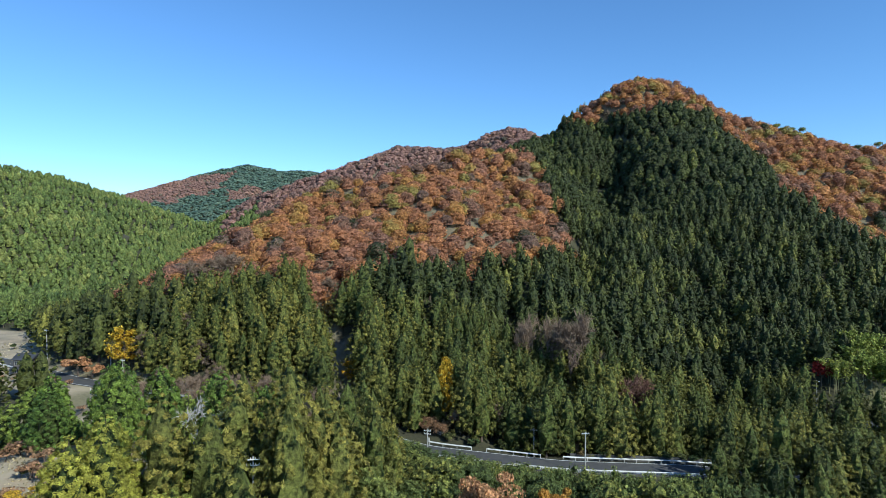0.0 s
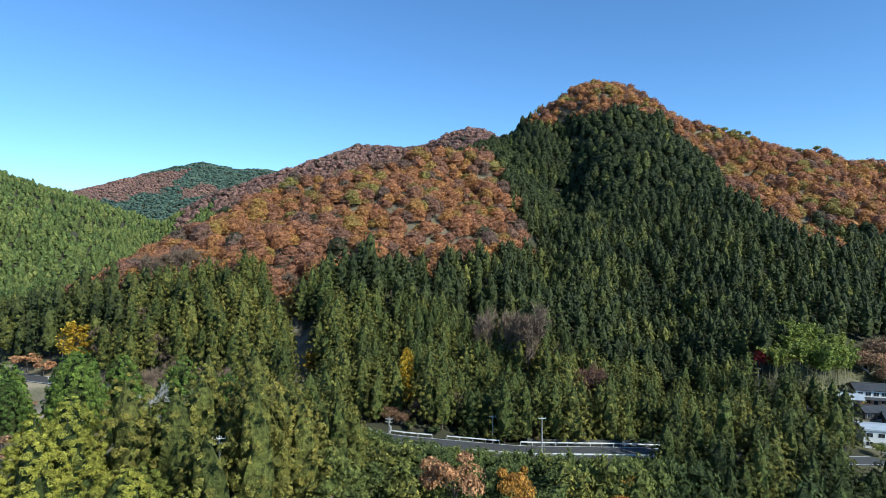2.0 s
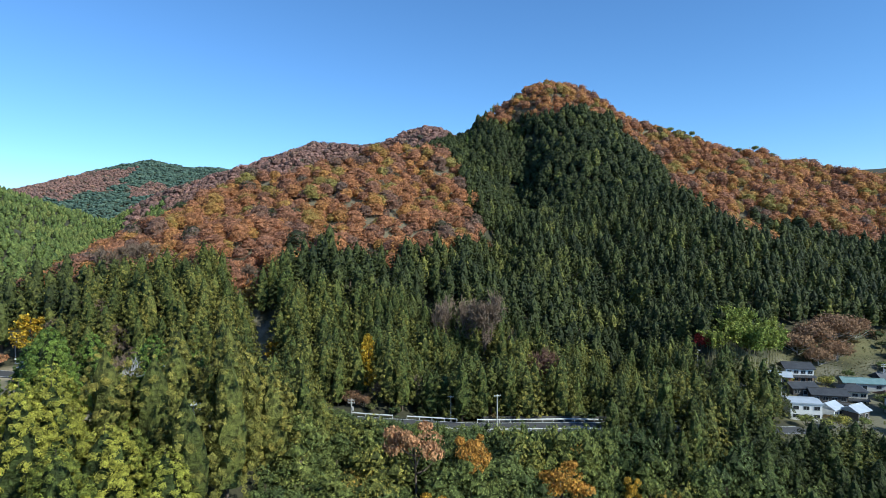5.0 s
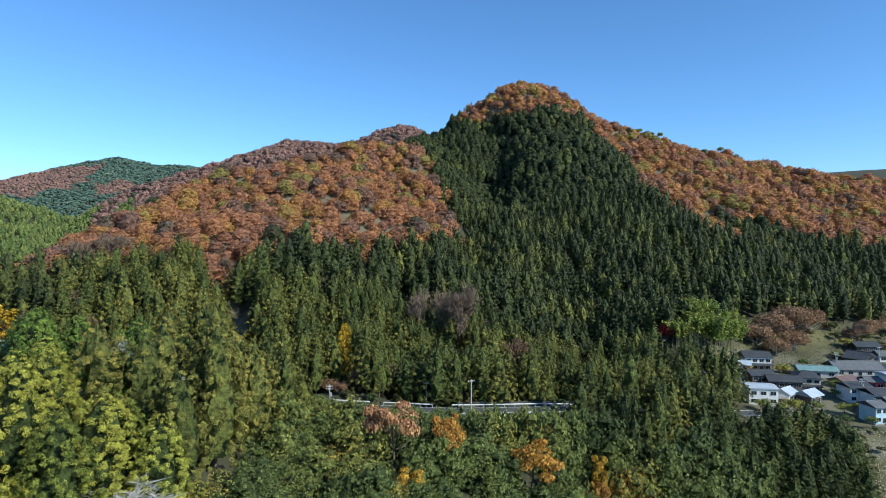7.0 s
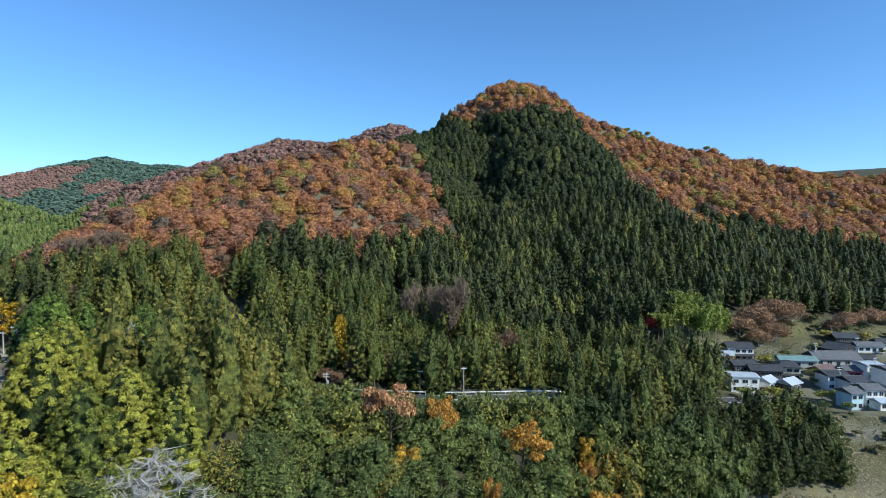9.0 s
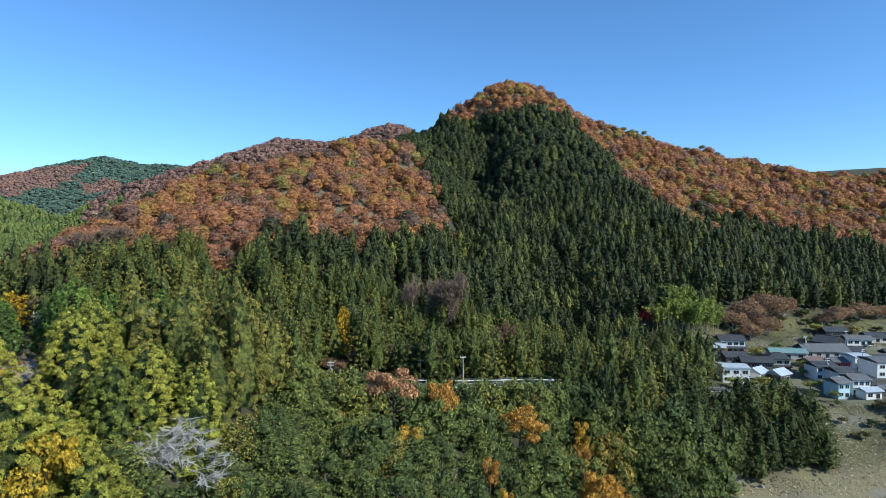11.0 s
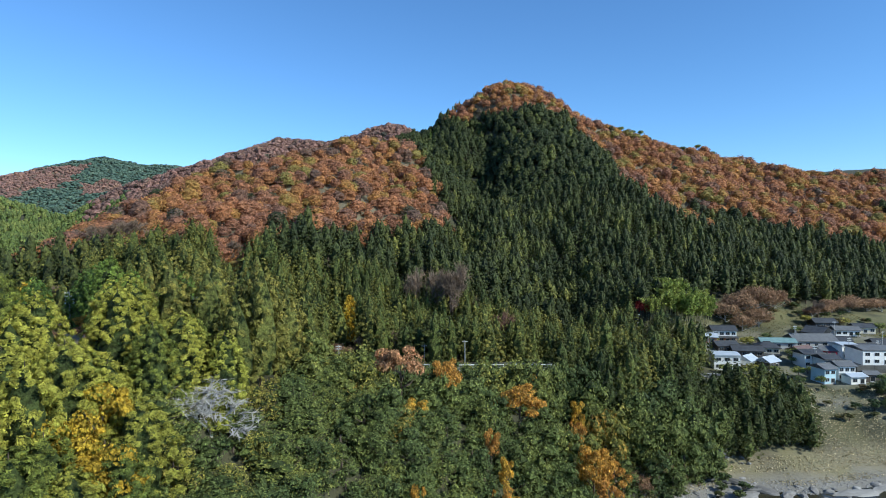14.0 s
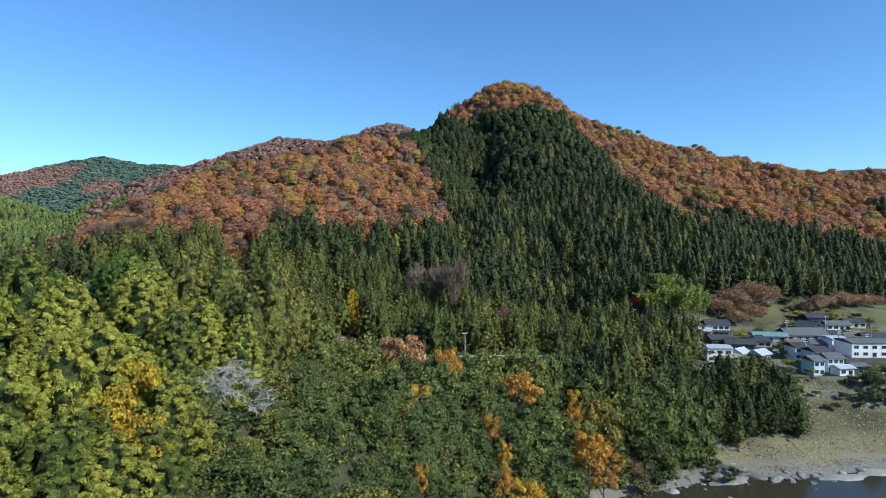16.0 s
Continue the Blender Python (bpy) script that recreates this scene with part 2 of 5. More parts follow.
def ground_material():
    m, nodes, links, p = nodes_of("ground")
    co = nodes.new("ShaderNodeTexCoord").outputs["Object"]
    a = nodes.new("ShaderNodeAttribute")
    a.attribute_name = "cover"
    sep = nodes.new("ShaderNodeSeparateColor")
    links.new(a.outputs["Color"], sep.inputs[0])
    n1, n2 = nodes.new("ShaderNodeTexNoise"), nodes.new("ShaderNodeTexNoise")
    for n, s in ((n1, 0.09), (n2, 1.3)):
        n.inputs["Scale"].default_value, n.inputs["Detail"].default_value = s, 6
        links.new(co, n.inputs["Vector"])
    mixed = maths(nodes, links, "ADD", maths(nodes, links, "MULTIPLY", n1.outputs[0], 0.5), maths(nodes, links, "MULTIPLY", n2.outputs[0], 0.5))
    litter = ramp(nodes, [(0.3, (0.028, 0.028, 0.013)), (0.7, (0.060, 0.056, 0.024))])
    dry = ramp(nodes, [(0.3, (0.28, 0.215, 0.14)), (0.5, (0.47, 0.385, 0.27)), (0.7, (0.38, 0.33, 0.19))])
    grass = ramp(nodes, [(0.3, (0.07, 0.085, 0.03)), (0.55, (0.17, 0.15, 0.06)), (0.75, (0.12, 0.14, 0.045))])
    yard = ramp(nodes, [(0.3, (0.13, 0.12, 0.105)), (0.7, (0.23, 0.215, 0.19))])
    col = litter.outputs[0]
    for r in (litter, dry, grass, yard):
        links.new(mixed, r.inputs[0])
    for r, o in ((dry, "Red"), (grass, "Green"), (yard, "Blue")):
        mx = nodes.new("ShaderNodeMix")
        mx.data_type = "RGBA"
        links.new(sep.outputs[o], mx.inputs["Factor"])
        links.new(col, mx.inputs["A"])
        links.new(r.outputs[0], mx.inputs["B"])
        col = mx.outputs["Result"]
    links.new(col, p.inputs["Base Color"])
    p.inputs["Roughness"].default_value = 0.95
    bp = nodes.new("ShaderNodeBump")
    bp.inputs["Strength"].default_value, bp.inputs["Distance"].default_value = 0.6, 0.3
    links.new(n2.outputs[0], bp.inputs["Height"])
    links.new(bp.outputs[0], p.inputs["Normal"])
    return m


mat_ground = ground_material()

# ---- the lie of the land ----
WATER = -2.0
RIDGES = [  # slope of the flanks, crest points x, y, z
    (0.80, [(70, 705, 233), (40, 702, 204), (11, 690, 179), (-33, 640, 152)]),
    (0.52, [(-33, 640, 158), (-47, 560, 136), (-55, 480, 127), (-80, 400, 106), (-105, 325, 84), (-140, 282, 58), (-162, 266, 40)]),
    (0.60, [(-33, 640, 156), (-47, 560, 140), (-53, 480, 132), (-92, 462, 129), (-140, 440, 112), (-157, 400, 98), (-152, 335, 80), (-156, 290, 66), (-172, 276, 54), (-188, 262, 38)]),
    (0.64, [(85, 705, 234), (102, 560, 152)]),
    (0.52, [(102, 560, 152), (118, 460, 98), (98, 370, 50), (80, 285, 26)]),
    (0.82, [(70, 705, 233), (100, 705, 231), (128, 698, 210), (145, 690, 197), (178, 675, 181)]),
    (0.50, [(178, 675, 181), (204, 655, 166), (300, 620, 137), (364, 620, 127), (440, 600, 119), (620, 610, 110), (1000, 720, 110)]),
    (0.54, [(-780, 440, 180), (-545, 500, 122), (-502, 566, 82), (-455, 622, 40)]),
    (0.35, [(-1400, 900, 270), (-1028, 949, 200), (-874, 981, 148), (-792, 998, 90)]),
    (0.33, [(-2200, 2500, 230), (-1871, 2405, 238), (-1600, 2450, 322), (-1415, 2509, 376), (-1280, 2540, 347), (-1167, 2553, 350), (-800, 2600, 300), (-300, 2500, 260)]),
    (0.30, [(-3900, 3000, 420), (-3024, 3285, 338), (-2670, 3360, 312), (-2200, 3500, 330)]),
    (0.62, [(-33, 640, 152), (-60, 800, 184), (-77, 900, 226), (-160, 905, 197), (-243, 900, 204), (-347, 940, 179), (-470, 960, 150), (-560, 950, 100), (-610, 930, 62)]),
    (0.30, [(1500, 2900, 330), (1900, 3000, 375), (2300, 3000, 392), (3000, 2800, 385)]),
]
GULLY = [(38, 650), (40, 560), (30, 480), (16, 400), (6, 330)]
RAVINE = [(-62, 204), (-66, 222), (-77, 238), (-90, 256), (-96, 272)]
DRAWS = [[(-10, 205), (-12, 221), (-17, 260), (-23, 300), (-30, 330)], [(52, 212), (56, 250), (62, 300), (66, 350)], [(-40, 206), (-45, 232), (-52, 262)]]
SHORE = [(-60, -260), (-45, -60), (-28, 0), (-10, 40), (6, 80), (25, 118), (46, 152), (63, 157), (77, 163), (88, 165), (97, 162), (110, 165), (130, 170), (190, 167), (300, 175), (600, 230)]


def along(x, y, pts):
    """Distance to a line of points and the height carried along it."""
    best = np.full(np.shape(x), 1e9)
    zz = np.zeros(np.shape(x))
    for a, b in zip(pts[:-1], pts[1:]):
        dx, dy = b[0] - a[0], b[1] - a[1]
        u = np.clip(((x - a[0]) * dx + (y - a[1]) * dy) / (dx * dx + dy * dy), 0, 1)
        d = np.hypot(x - a[0] - u * dx, y - a[1] - u * dy)
        if len(a) > 2:
            zz = np.where(d < best, a[2] + u * (b[2] - a[2]), zz)
        best = np.minimum(best, d)
    return best, zz


def step(v, a, b):
    t = np.clip((v - a) / (b - a), 0, 1)
    return t * t * (3 - 2 * t)


def waves(x, y, size, seed):
    """Smooth uneven ground, about -1 to 1."""
    rs = np.random.RandomState(seed)
    out = np.zeros(np.shape(x))
    for i in range(7):
        a, f, ph = rs.uniform(0, 6.28), rs.uniform(0.6, 2.2) / size, rs.uniform(0, 6.28)
        out = out + np.sin((x * math.cos(a) + y * math.sin(a)) * f * 6.28 + ph) / (1 + f * size * 0.5)
    return out / 3.2


def shore_distance(x, y):
    """Metres from the water's edge, positive on the far, wooded bank."""
    d, _ = along(x, y, SHORE)
    edge = np.interp(x, [p[0] for p in SHORE if p[0] > 40], [p[1] for p in SHORE if p[0] > 40])
    side = np.interp(y, [p[1] for p in SHORE[:8]], [p[0] for p in SHORE[:8]])
    land = np.where(x > 51, y > edge, np.where(y < 153, x < side, True))
    return np.where(land, d, -d)


def height(x, y):
    x, y = np.asarray(x, float), np.asarray(y, float)
    floor = 15 + 18.5 * step(-x, -75, 70)
    floor = floor - 2 * np.exp(-((y - 173) / 9) ** 2) * step(x, -34, -14) * step(-x, -72, -50)
    floor = floor + 9 * step(y, 262, 318) * step(x, 85, 110)
    floor = floor + 0.03 * np.maximum(0, y - 300) + 0.012 * np.maximum(0, -x - 250) + 1.2 * waves(x, y, 90, 3)
    floor = floor + 15 * np.exp(-((((x + 66) / 44) ** 2 + ((y - 108) / 42) ** 2) ** 2))
    sd = shore_distance(x, y)
    rise = 0.45 + 0.80 * step(-x, -72, -40)
    bank = WATER - 0.3 + np.minimum(sd, 9) * 0.16 + np.maximum(sd - 9, 0) * rise
    bank = np.where(sd < 0, WATER - 0.3 + np.maximum(sd * 0.12, -2.5), bank)
    far = step(-sd, 52, 75)                       # the camera's own bank, across the river
    floor = np.minimum(floor, bank) * (1 - far) + 11 * far
    total = np.exp(floor / 5)
    for slope, pts in RIDGES:
        r = 18.0 if abs(pts[0][1]) < 1300 and abs(pts[0][0]) < 700 else 60.0
        tent = np.full(np.shape(x), -60.0)
        for a, b in zip(pts[:-1], pts[1:]):
            d, z = along(x, y, [a, b])
            tent = np.maximum(tent, z - slope * (np.sqrt(d * d + r * r) - r))
        total = total + np.exp(tent / 5)
    z = 5 * np.log(total)
    side = 0.5 * np.maximum(0, y - 240)
    flat = step(x, 96 + side, 112 + side) * step(y, 212, 222) * step(-y, -312, -282) * step(-x, -330, -290)
    z = z * (1 - flat) + (14.4 + 0.09 * (y - 235)) * flat
    z = z + 11 * np.exp(-(((x - 100) / 20) ** 2 + ((y - 277) / 18) ** 2))
    steep = step(z, 40, 90)
    return carve(x, y, z + steep * (5.5 * waves(x, y, 70, 11) + 2.2 * waves(x, y, 25, 12)))


def carve(x, y, z):
    """Ravines in the hillside."""
    d, _ = along(x, y, GULLY)
    z = z - 15 * np.exp(-(d / 17) ** 2)
    d, _ = along(x, y, RAVINE)
    z = z - 9 * np.exp(-(d / 8) ** 2)
    for line in DRAWS:
        d, _ = along(x, y, line)
        z = z - 6 * np.exp(-(d / 9) ** 2)
    return z


def inside(x, y, poly):
    res = np.zeros(np.shape(x), bool)
    for (x0, y0), (x1, y1) in zip(poly, poly[1:] + poly[:1]):
        hit = ((y0 > y) != (y1 > y)) & (x < (x1 - x0) * (y - y0) / (y1 - y0 + 1e-9) + x0)
        res ^= hit
    return res


ROAD = [(-330, 262, 35.0), (-262, 246, 34.6), (-205, 229, 34.0), (-165, 214, 33.4), (-130, 208, 33), (-92, 210, 32), (-60, 199, 29.5), (-36, 191, 27), (0, 191, 25.6), (31, 197, 24.6), (60, 206, 21.5), (80, 214, 18.8), (98, 221, 16.6), (106, 226, 15.4)]
ORANGE_SPUR = [(-38, 600), (-22, 490), (6, 386), (-16, 335), (-45, 298), (-72, 279), (-95, 258), (-140, 253), (-205, 262), (-280, 330), (-240, 470), (-130, 600)]
ORANGE_FLANK = [(118, 690), (148, 560), (138, 455), (164, 402), (186, 402), (196, 470), (224, 464), (258, 440), (292, 428), (340, 445), (380, 520), (1300, 560), (1300, 1000), (118, 1000)]
VILLAGE = [(84, 214), (100, 222), (104, 240), (90, 256), (100, 275), (124, 292), (135, 316), (165, 322), (205, 330), (240, 336), (420, 380), (420, 196), (150, 198)]
RIVER_CEDARS = [(79, 178), (111, 181), (117, 202), (105, 207), (84, 202)]
BANK_CEDARS = [(69, 184), (79, 183), (83, 204), (72, 214)]
OPEN_SLOPE = [(-330, 170), (-150, 175), (-104, 178), (-92, 152), (-84, 126), (-104, 118), (-112, 92), (-150, 70), (-330, 70)]
LEFT_FIELDS = [(-345, 190), (-345, 300), (-262, 292), (-236, 268), (-205, 238), (-188, 216), (-180, 200), (-176, 186), (-150, 170), (-190, 150)]
FAR_RUST = [(-1900, 1900), (-1900, 2400), (-1480, 2290), (-1385, 2330), (-1310, 2150), (-1285, 1985), (-1345, 1840), (-1560, 1800)]
FAR_STREAK = [(-1225, 1990), (-1225, 2150), (-1150, 2150), (-1105, 2010), (-1150, 1940)]
NEAR_FIELD = [(-112, 86), (-104, 120), (-84, 124), (-68, 117), (-58, 106), (-56, 95), (-66, 84)]


def cover(x, y):
    """What grows: 0 cedar, 1 autumn, 2 rust ridge, 3 evergreen bluff, 4 sunlit cedar on the knoll, 5 far hill, 9 open."""
    x, y = np.asarray(x, float), np.asarray(y, float)
    z = height(x, y)
    wx, wy = x + 9 * waves(x, y, 40, 21) + 4 * waves(x, y, 13, 22), y + 9 * waves(x, y, 40, 23) + 4 * waves(x, y, 13, 24)
    k = np.zeros(x.shape, int)
    k[inside(wx, wy, ORANGE_SPUR) | inside(wx, wy, ORANGE_FLANK) | ((np.hypot(wx - 82, wy - 705) < 85) & (z > 190) & (wy > 630))] = 1
    k[(y > 1150) & (x < -200)] = 7
    fx, fy = x + 35 * waves(x, y, 90, 34), y + 35 * waves(x, y, 90, 35)
    patch = inside(fx, fy, FAR_RUST) | inside(fx, fy, FAR_STREAK)
    k[(k == 7) & patch] = 2
    k[k == 7] = 0
    k[(x < -250) & (y < 1150)] = 5
    k[(k == 5) & (y > 1120)] = 0
    k[(y > 715) & (x > -640) & (x < 40) & (z > 105 + 25 * waves(x, y, 120, 33))] = 2
    sd = shore_distance(x, y)
    k[(y < 186 + 0.1 * x) & (x > np.where(y < 96, -46, -30)) & (x < 84)] = 3
    k[(y < 103 + 6 * waves(x, y, 30, 8)) & (x <= np.where(y < 88, -0.48 * y, -32)) & (x > -95)] = 4
    k[(y > 96) & (y < 160) & (x < -46) & (k != 4)] = 9
    k[(y > 85) & (x < -48 - 0.4 * (y - 85))] = np.where(y[(y > 85) & (x < -48 - 0.4 * (y - 85))] < 160, 9, k[(y > 85) & (x < -48 - 0.4 * (y - 85))])
    rd, _ = along(x, y, ROAD)
    dr, _ = along(x, y, RAVINE)
    k[(dr < 4.5) & (k == 0)] = 9
    k[(rd < np.where((y < np.interp(x, [p[0] for p in ROAD], [p[1] for p in ROAD])) & (x > -40), np.where(x > 36, 4.6, 7.5), 6.0)) | inside(x, y, VILLAGE) | inside(x, y, LEFT_FIELDS) | inside(x, y, NEAR_FIELD) | inside(x, y, OPEN_SLOPE) | (sd < 6) | ((x > 78) & (y < 215))] = 9
    k[(np.hypot((x + 105) / 42, (y - 200) / 15) < 1) & (k == 0)] = 9
    k[np.isin(k, (0, 3)) & (x > -44) & (x < 66) & (y < 205) & (rd < 24) & (y > 168 + 0.1 * x) & (y < np.interp(x, [p[0] for p in ROAD], [p[1] for p in ROAD]))] = 6
    k[(x < -50) & (y > 158) & (y < 206) & (x > -150)] = 9
    k[(x < -136) & (x > -186) & (y > 190) & (y < 212)] = 9
    k[(k == 6) & (x > 36)] = 0
    k[inside(x, y, RIVER_CEDARS) | inside(x, y, BANK_CEDARS)] = 0
    return k, z


def axis(lo, hi, flo, fhi, fine, grow):
    c = list(np.arange(flo, fhi + fine, fine))
    s = fine
    while c[-1] < hi:
        s *= grow
        c.append(c[-1] + s)
    s = fine
    while c[0] > lo:
        s *= grow
        c.insert(0, c[0] - s)
    return np.array(c)


def mesh_from(name, verts, tris, mats, smooth=False, attrs=None, which=None):
    me = bpy.data.meshes.new(name)
    verts, tris = np.asarray(verts, np.float32), np.asarray(tris, np.int32)
    k = tris.shape[1]
    me.vertices.add(len(verts))
    me.vertices.foreach_set("co", verts.ravel())
    me.loops.add(tris.size)
    me.loops.foreach_set("vertex_index", tris.ravel())
    me.polygons.add(len(tris))
    me.polygons.foreach_set("loop_start", np.arange(0, tris.size, k, dtype=np.int32))
    if which is not None:
        me.polygons.foreach_set("material_index", np.asarray(which, np.int32))
    me.polygons.foreach_set("use_smooth", np.full(len(tris), smooth))
    for m in mats:
        me.materials.append(m)
    for key, val in (attrs or {}).items():
        if val.ndim == 1:
            me.attributes.new(key, "FLOAT", "POINT").data.foreach_set("value", val.astype(np.float32))
        else:
            me.attributes.new(key, "FLOAT_COLOR", "POINT").data.foreach_set("color", val.astype(np.float32).ravel())
    me.update(calc_edges=True)
    return me


gx = axis(-4200, 4200, -330, 330, 5.0, 1.045)
gy = axis(-1500, 4600, -40, 760, 5.0, 1.045)
X, Y = np.meshgrid(gx, gy)
Z = height(X, Y)
rdist, rz = along(X, Y, ROAD)
blend = 1 - step(rdist, 5.5, 13)
Z = Z * (1 - blend) + (rz - 0.25) * blend
nx, ny = len(gx), len(gy)
idx = np.arange(nx * ny).reshape(ny, nx)
quads = np.stack([idx[:-1, :-1], idx[:-1, 1:], idx[1:, 1:], idx[1:, :-1]], -1).reshape(-1, 4)
sdist = shore_distance(X, Y)
w1 = waves(X, Y, 18, 41)
dry = np.maximum((inside(X, Y, LEFT_FIELDS) | inside(X, Y, NEAR_FIELD) | inside(X, Y, OPEN_SLOPE)) * 0.9, (1 - step(sdist, 14, 22)) * (sdist > -60) * (X > 30) * 0.5) * np.clip(0.75 + 0.3 * w1, 0, 1)
kcov = cover(X.ravel(), Y.ravel())[0].reshape(X.shape)
dry = np.maximum(dry, np.isin(kcov, (1, 2)) * 0.25)
side_valley = np.isin(kcov, (9,)) & (X < -46) & (Y > 90) & (Y < 262)
dry = np.where(side_valley, np.maximum(dry, np.clip(0.55 + 0.5 * waves(X, Y, 45, 44), 0, 1)), dry)
grass = side_valley * np.clip(0.25 - 0.8 * waves(X, Y, 30, 45), 0, 0.6) * ~(inside(X, Y, LEFT_FIELDS) | inside(X, Y, NEAR_FIELD)) + np.where(inside(X, Y, VILLAGE), np.clip(0.6 + 0.6 * w1, 0, 1), 0) + ((X > 60) & (Y < 215) & (sdist > 5)) * np.clip(0.3 + 0.5 * w1, 0, 0.7)
yard = np.where(inside(X, Y, VILLAGE) & (Y < 300) & (X > 105), np.clip(0.2 + 0.8 * w1, 0, 1), 0) + (sdist < 8) * (sdist > -45) * 0.8
cov = np.stack([dry, grass, yard, np.ones_like(dry)], -1).reshape(-1, 4)
ground = new("ground", mesh_from("ground", np.stack([X, Y, Z], -1).reshape(-1, 3), quads, [mat_ground], True, {"cover": np.clip(cov, 0, 1)}))
tagged(ground, "wooded hills and valley ground with dry grass and leaf litter", "ground", kind="structure")


def ground_at(x, y):
    z = height(x, y)
    d, r = along(np.asarray(x, float), np.asarray(y, float), ROAD)
    b = 1 - step(d, 5.5, 13)
    return z * (1 - b) + (r - 0.25) * b


# ---- kinds of tree ----
def kites(base, out, size, droop, rs, wide=0.55, face=None, fold=0.16):
    """Small pointed sprays of foliage: 4 corners each, folded a little along the middle. face: the way each one looks."""
    n = len(base)
    d = out / (np.linalg.norm(out, axis=1, keepdims=True) + 1e-9)
    d = d + rs.normal(0, 0.30, (n, 3))
    d[:, 2] += droop
    d /= np.linalg.norm(d, axis=1, keepdims=True)
    if face is None:
        face = rs.normal(0, 0.45, (n, 3)) + [0, 0, 1.0]
    else:
        face = face / (np.linalg.norm(face, axis=1, keepdims=True) + 1e-9) + rs.normal(0, 0.28, (n, 3))
        d = d - face * np.sum(d * face, axis=1, keepdims=True) / np.sum(face * face, axis=1, keepdims=True)
        d /= np.linalg.norm(d, axis=1, keepdims=True) + 1e-9
    side = np.cross(d, face)
    side /= np.linalg.norm(side, axis=1, keepdims=True) + 1e-9
    up = np.cross(side, d)
    s = size[:, None]
    a, b = base - d * s * 0.45, base + d * s * 0.6
    l = base + side * s * wide + up * s * fold
    r = base - side * s * wide + up * s * fold
    v = np.stack([a, r, b, l], 1).reshape(-1, 3)
    i = np.arange(n)[:, None] * 4
    f = np.concatenate([i + [0, 1, 2], i + [0, 2, 3]], 0)
    return v, f


def tube(p, r, sides=5):
    """A tapered tube through the points p with radii r."""
    p = np.asarray(p, float)
    v, f = [], []
    for i, (q, rr) in enumerate(zip(p, r)):
        d = p[min(i + 1, len(p) - 1)] - p[max(i - 1, 0)]
        d = d / (np.linalg.norm(d) + 1e-9)
        a = np.cross(d, [0.3, 0.9, 0.2])
        a /= np.linalg.norm(a) + 1e-9
        b = np.cross(d, a)
        for k in range(sides):
            t = 2 * math.pi * k / sides
            v.append(q + rr * (math.cos(t) * a + math.sin(t) * b))
    for i in range(len(p) - 1):
        for k in range(sides):
            j = (k + 1) % sides
            o = i * sides
            f += [(o + k, o + j, o + sides + j), (o + k, o + sides + j, o + sides + k)]
    return np.array(v), np.array(f)


def joined(*bits):
    """Several (verts, faces) as one."""
    vs, fs, o = [], [], 0
    for v, f in bits:
        vs.append(np.asarray(v, float))
        fs.append(np.asarray(f) + o)
        o += len(v)
    return np.concatenate(vs), np.concatenate(fs)


def cedar_parts(seed, n, spread=0.17, low=0.14, size=0.075, per=6, sides=6, rings=5):
    """A full, softly pointed crown, one high: rounded tufts of foliage, each a ball of small sprays, over a lumpy dark middle."""
    rs = np.random.RandomState(seed)

    def prof(t):
        u = np.clip((t - low) / (1 - low), 0, 1)
        return spread * (1 - u ** 1.9) ** 0.8 * (0.78 + 0.22 * np.minimum(1, u / 0.12))

    m = max(4, n // per)
    cu = low + (0.985 - low) * (1 - np.linspace(0.0, 1, m) ** 0.85) + rs.uniform(-0.015, 0.012, m)
    ca = np.arange(m) * 2.4 + rs.uniform(-0.45, 0.45, m)
    cr = prof(cu) * (1 + 0.10 * np.sin(ca * 2 + seed) + rs.normal(0, 0.10, m))
    pick = np.arange(n) % m
    a, u, r = ca[pick], cu[pick], cr[pick]
    out = np.stack([np.cos(a), np.sin(a), 0.35 + 0.9 * np.clip((u - 0.75) * 4, 0, 1)], 1)
    way = out + rs.normal(0, 0.72 if per > 1 else 0.3, (n, 3)) + [0, 0, 0.1]
    way /= np.linalg.norm(way, axis=1, keepdims=True)
    ball = np.minimum(size, 0.42 * r + 0.010)
    base = np.stack([r * np.cos(a), r * np.sin(a), u - 0.012], 1)
    if per > 1:
        base = base + way * (ball * rs.uniform(0.55, 0.85, n))[:, None] * [1, 1, 0.85]
    length = (ball * 0.85 if per > 1 else np.minimum(size, 0.02 + 0.8 * r)) * rs.uniform(0.7, 1.3, n)
    v, f = kites(base, rs.normal(0, 1, (n, 3)) + [0, 0, -0.3], length, 0.0, rs, 0.52, way, -0.16)
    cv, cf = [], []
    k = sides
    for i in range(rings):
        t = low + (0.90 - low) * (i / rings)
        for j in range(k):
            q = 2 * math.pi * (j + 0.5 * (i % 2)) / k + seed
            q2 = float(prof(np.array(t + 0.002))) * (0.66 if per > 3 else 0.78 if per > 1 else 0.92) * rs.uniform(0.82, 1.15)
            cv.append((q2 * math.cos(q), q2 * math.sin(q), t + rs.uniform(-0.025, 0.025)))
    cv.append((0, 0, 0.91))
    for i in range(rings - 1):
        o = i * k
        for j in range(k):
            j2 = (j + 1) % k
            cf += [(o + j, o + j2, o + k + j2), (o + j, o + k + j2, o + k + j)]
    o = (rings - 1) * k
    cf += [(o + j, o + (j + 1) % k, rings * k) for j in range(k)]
    return (v, f), (np.array(cv), np.array(cf))


def cedar_crown(*args):
    return joined(*cedar_parts(*args))


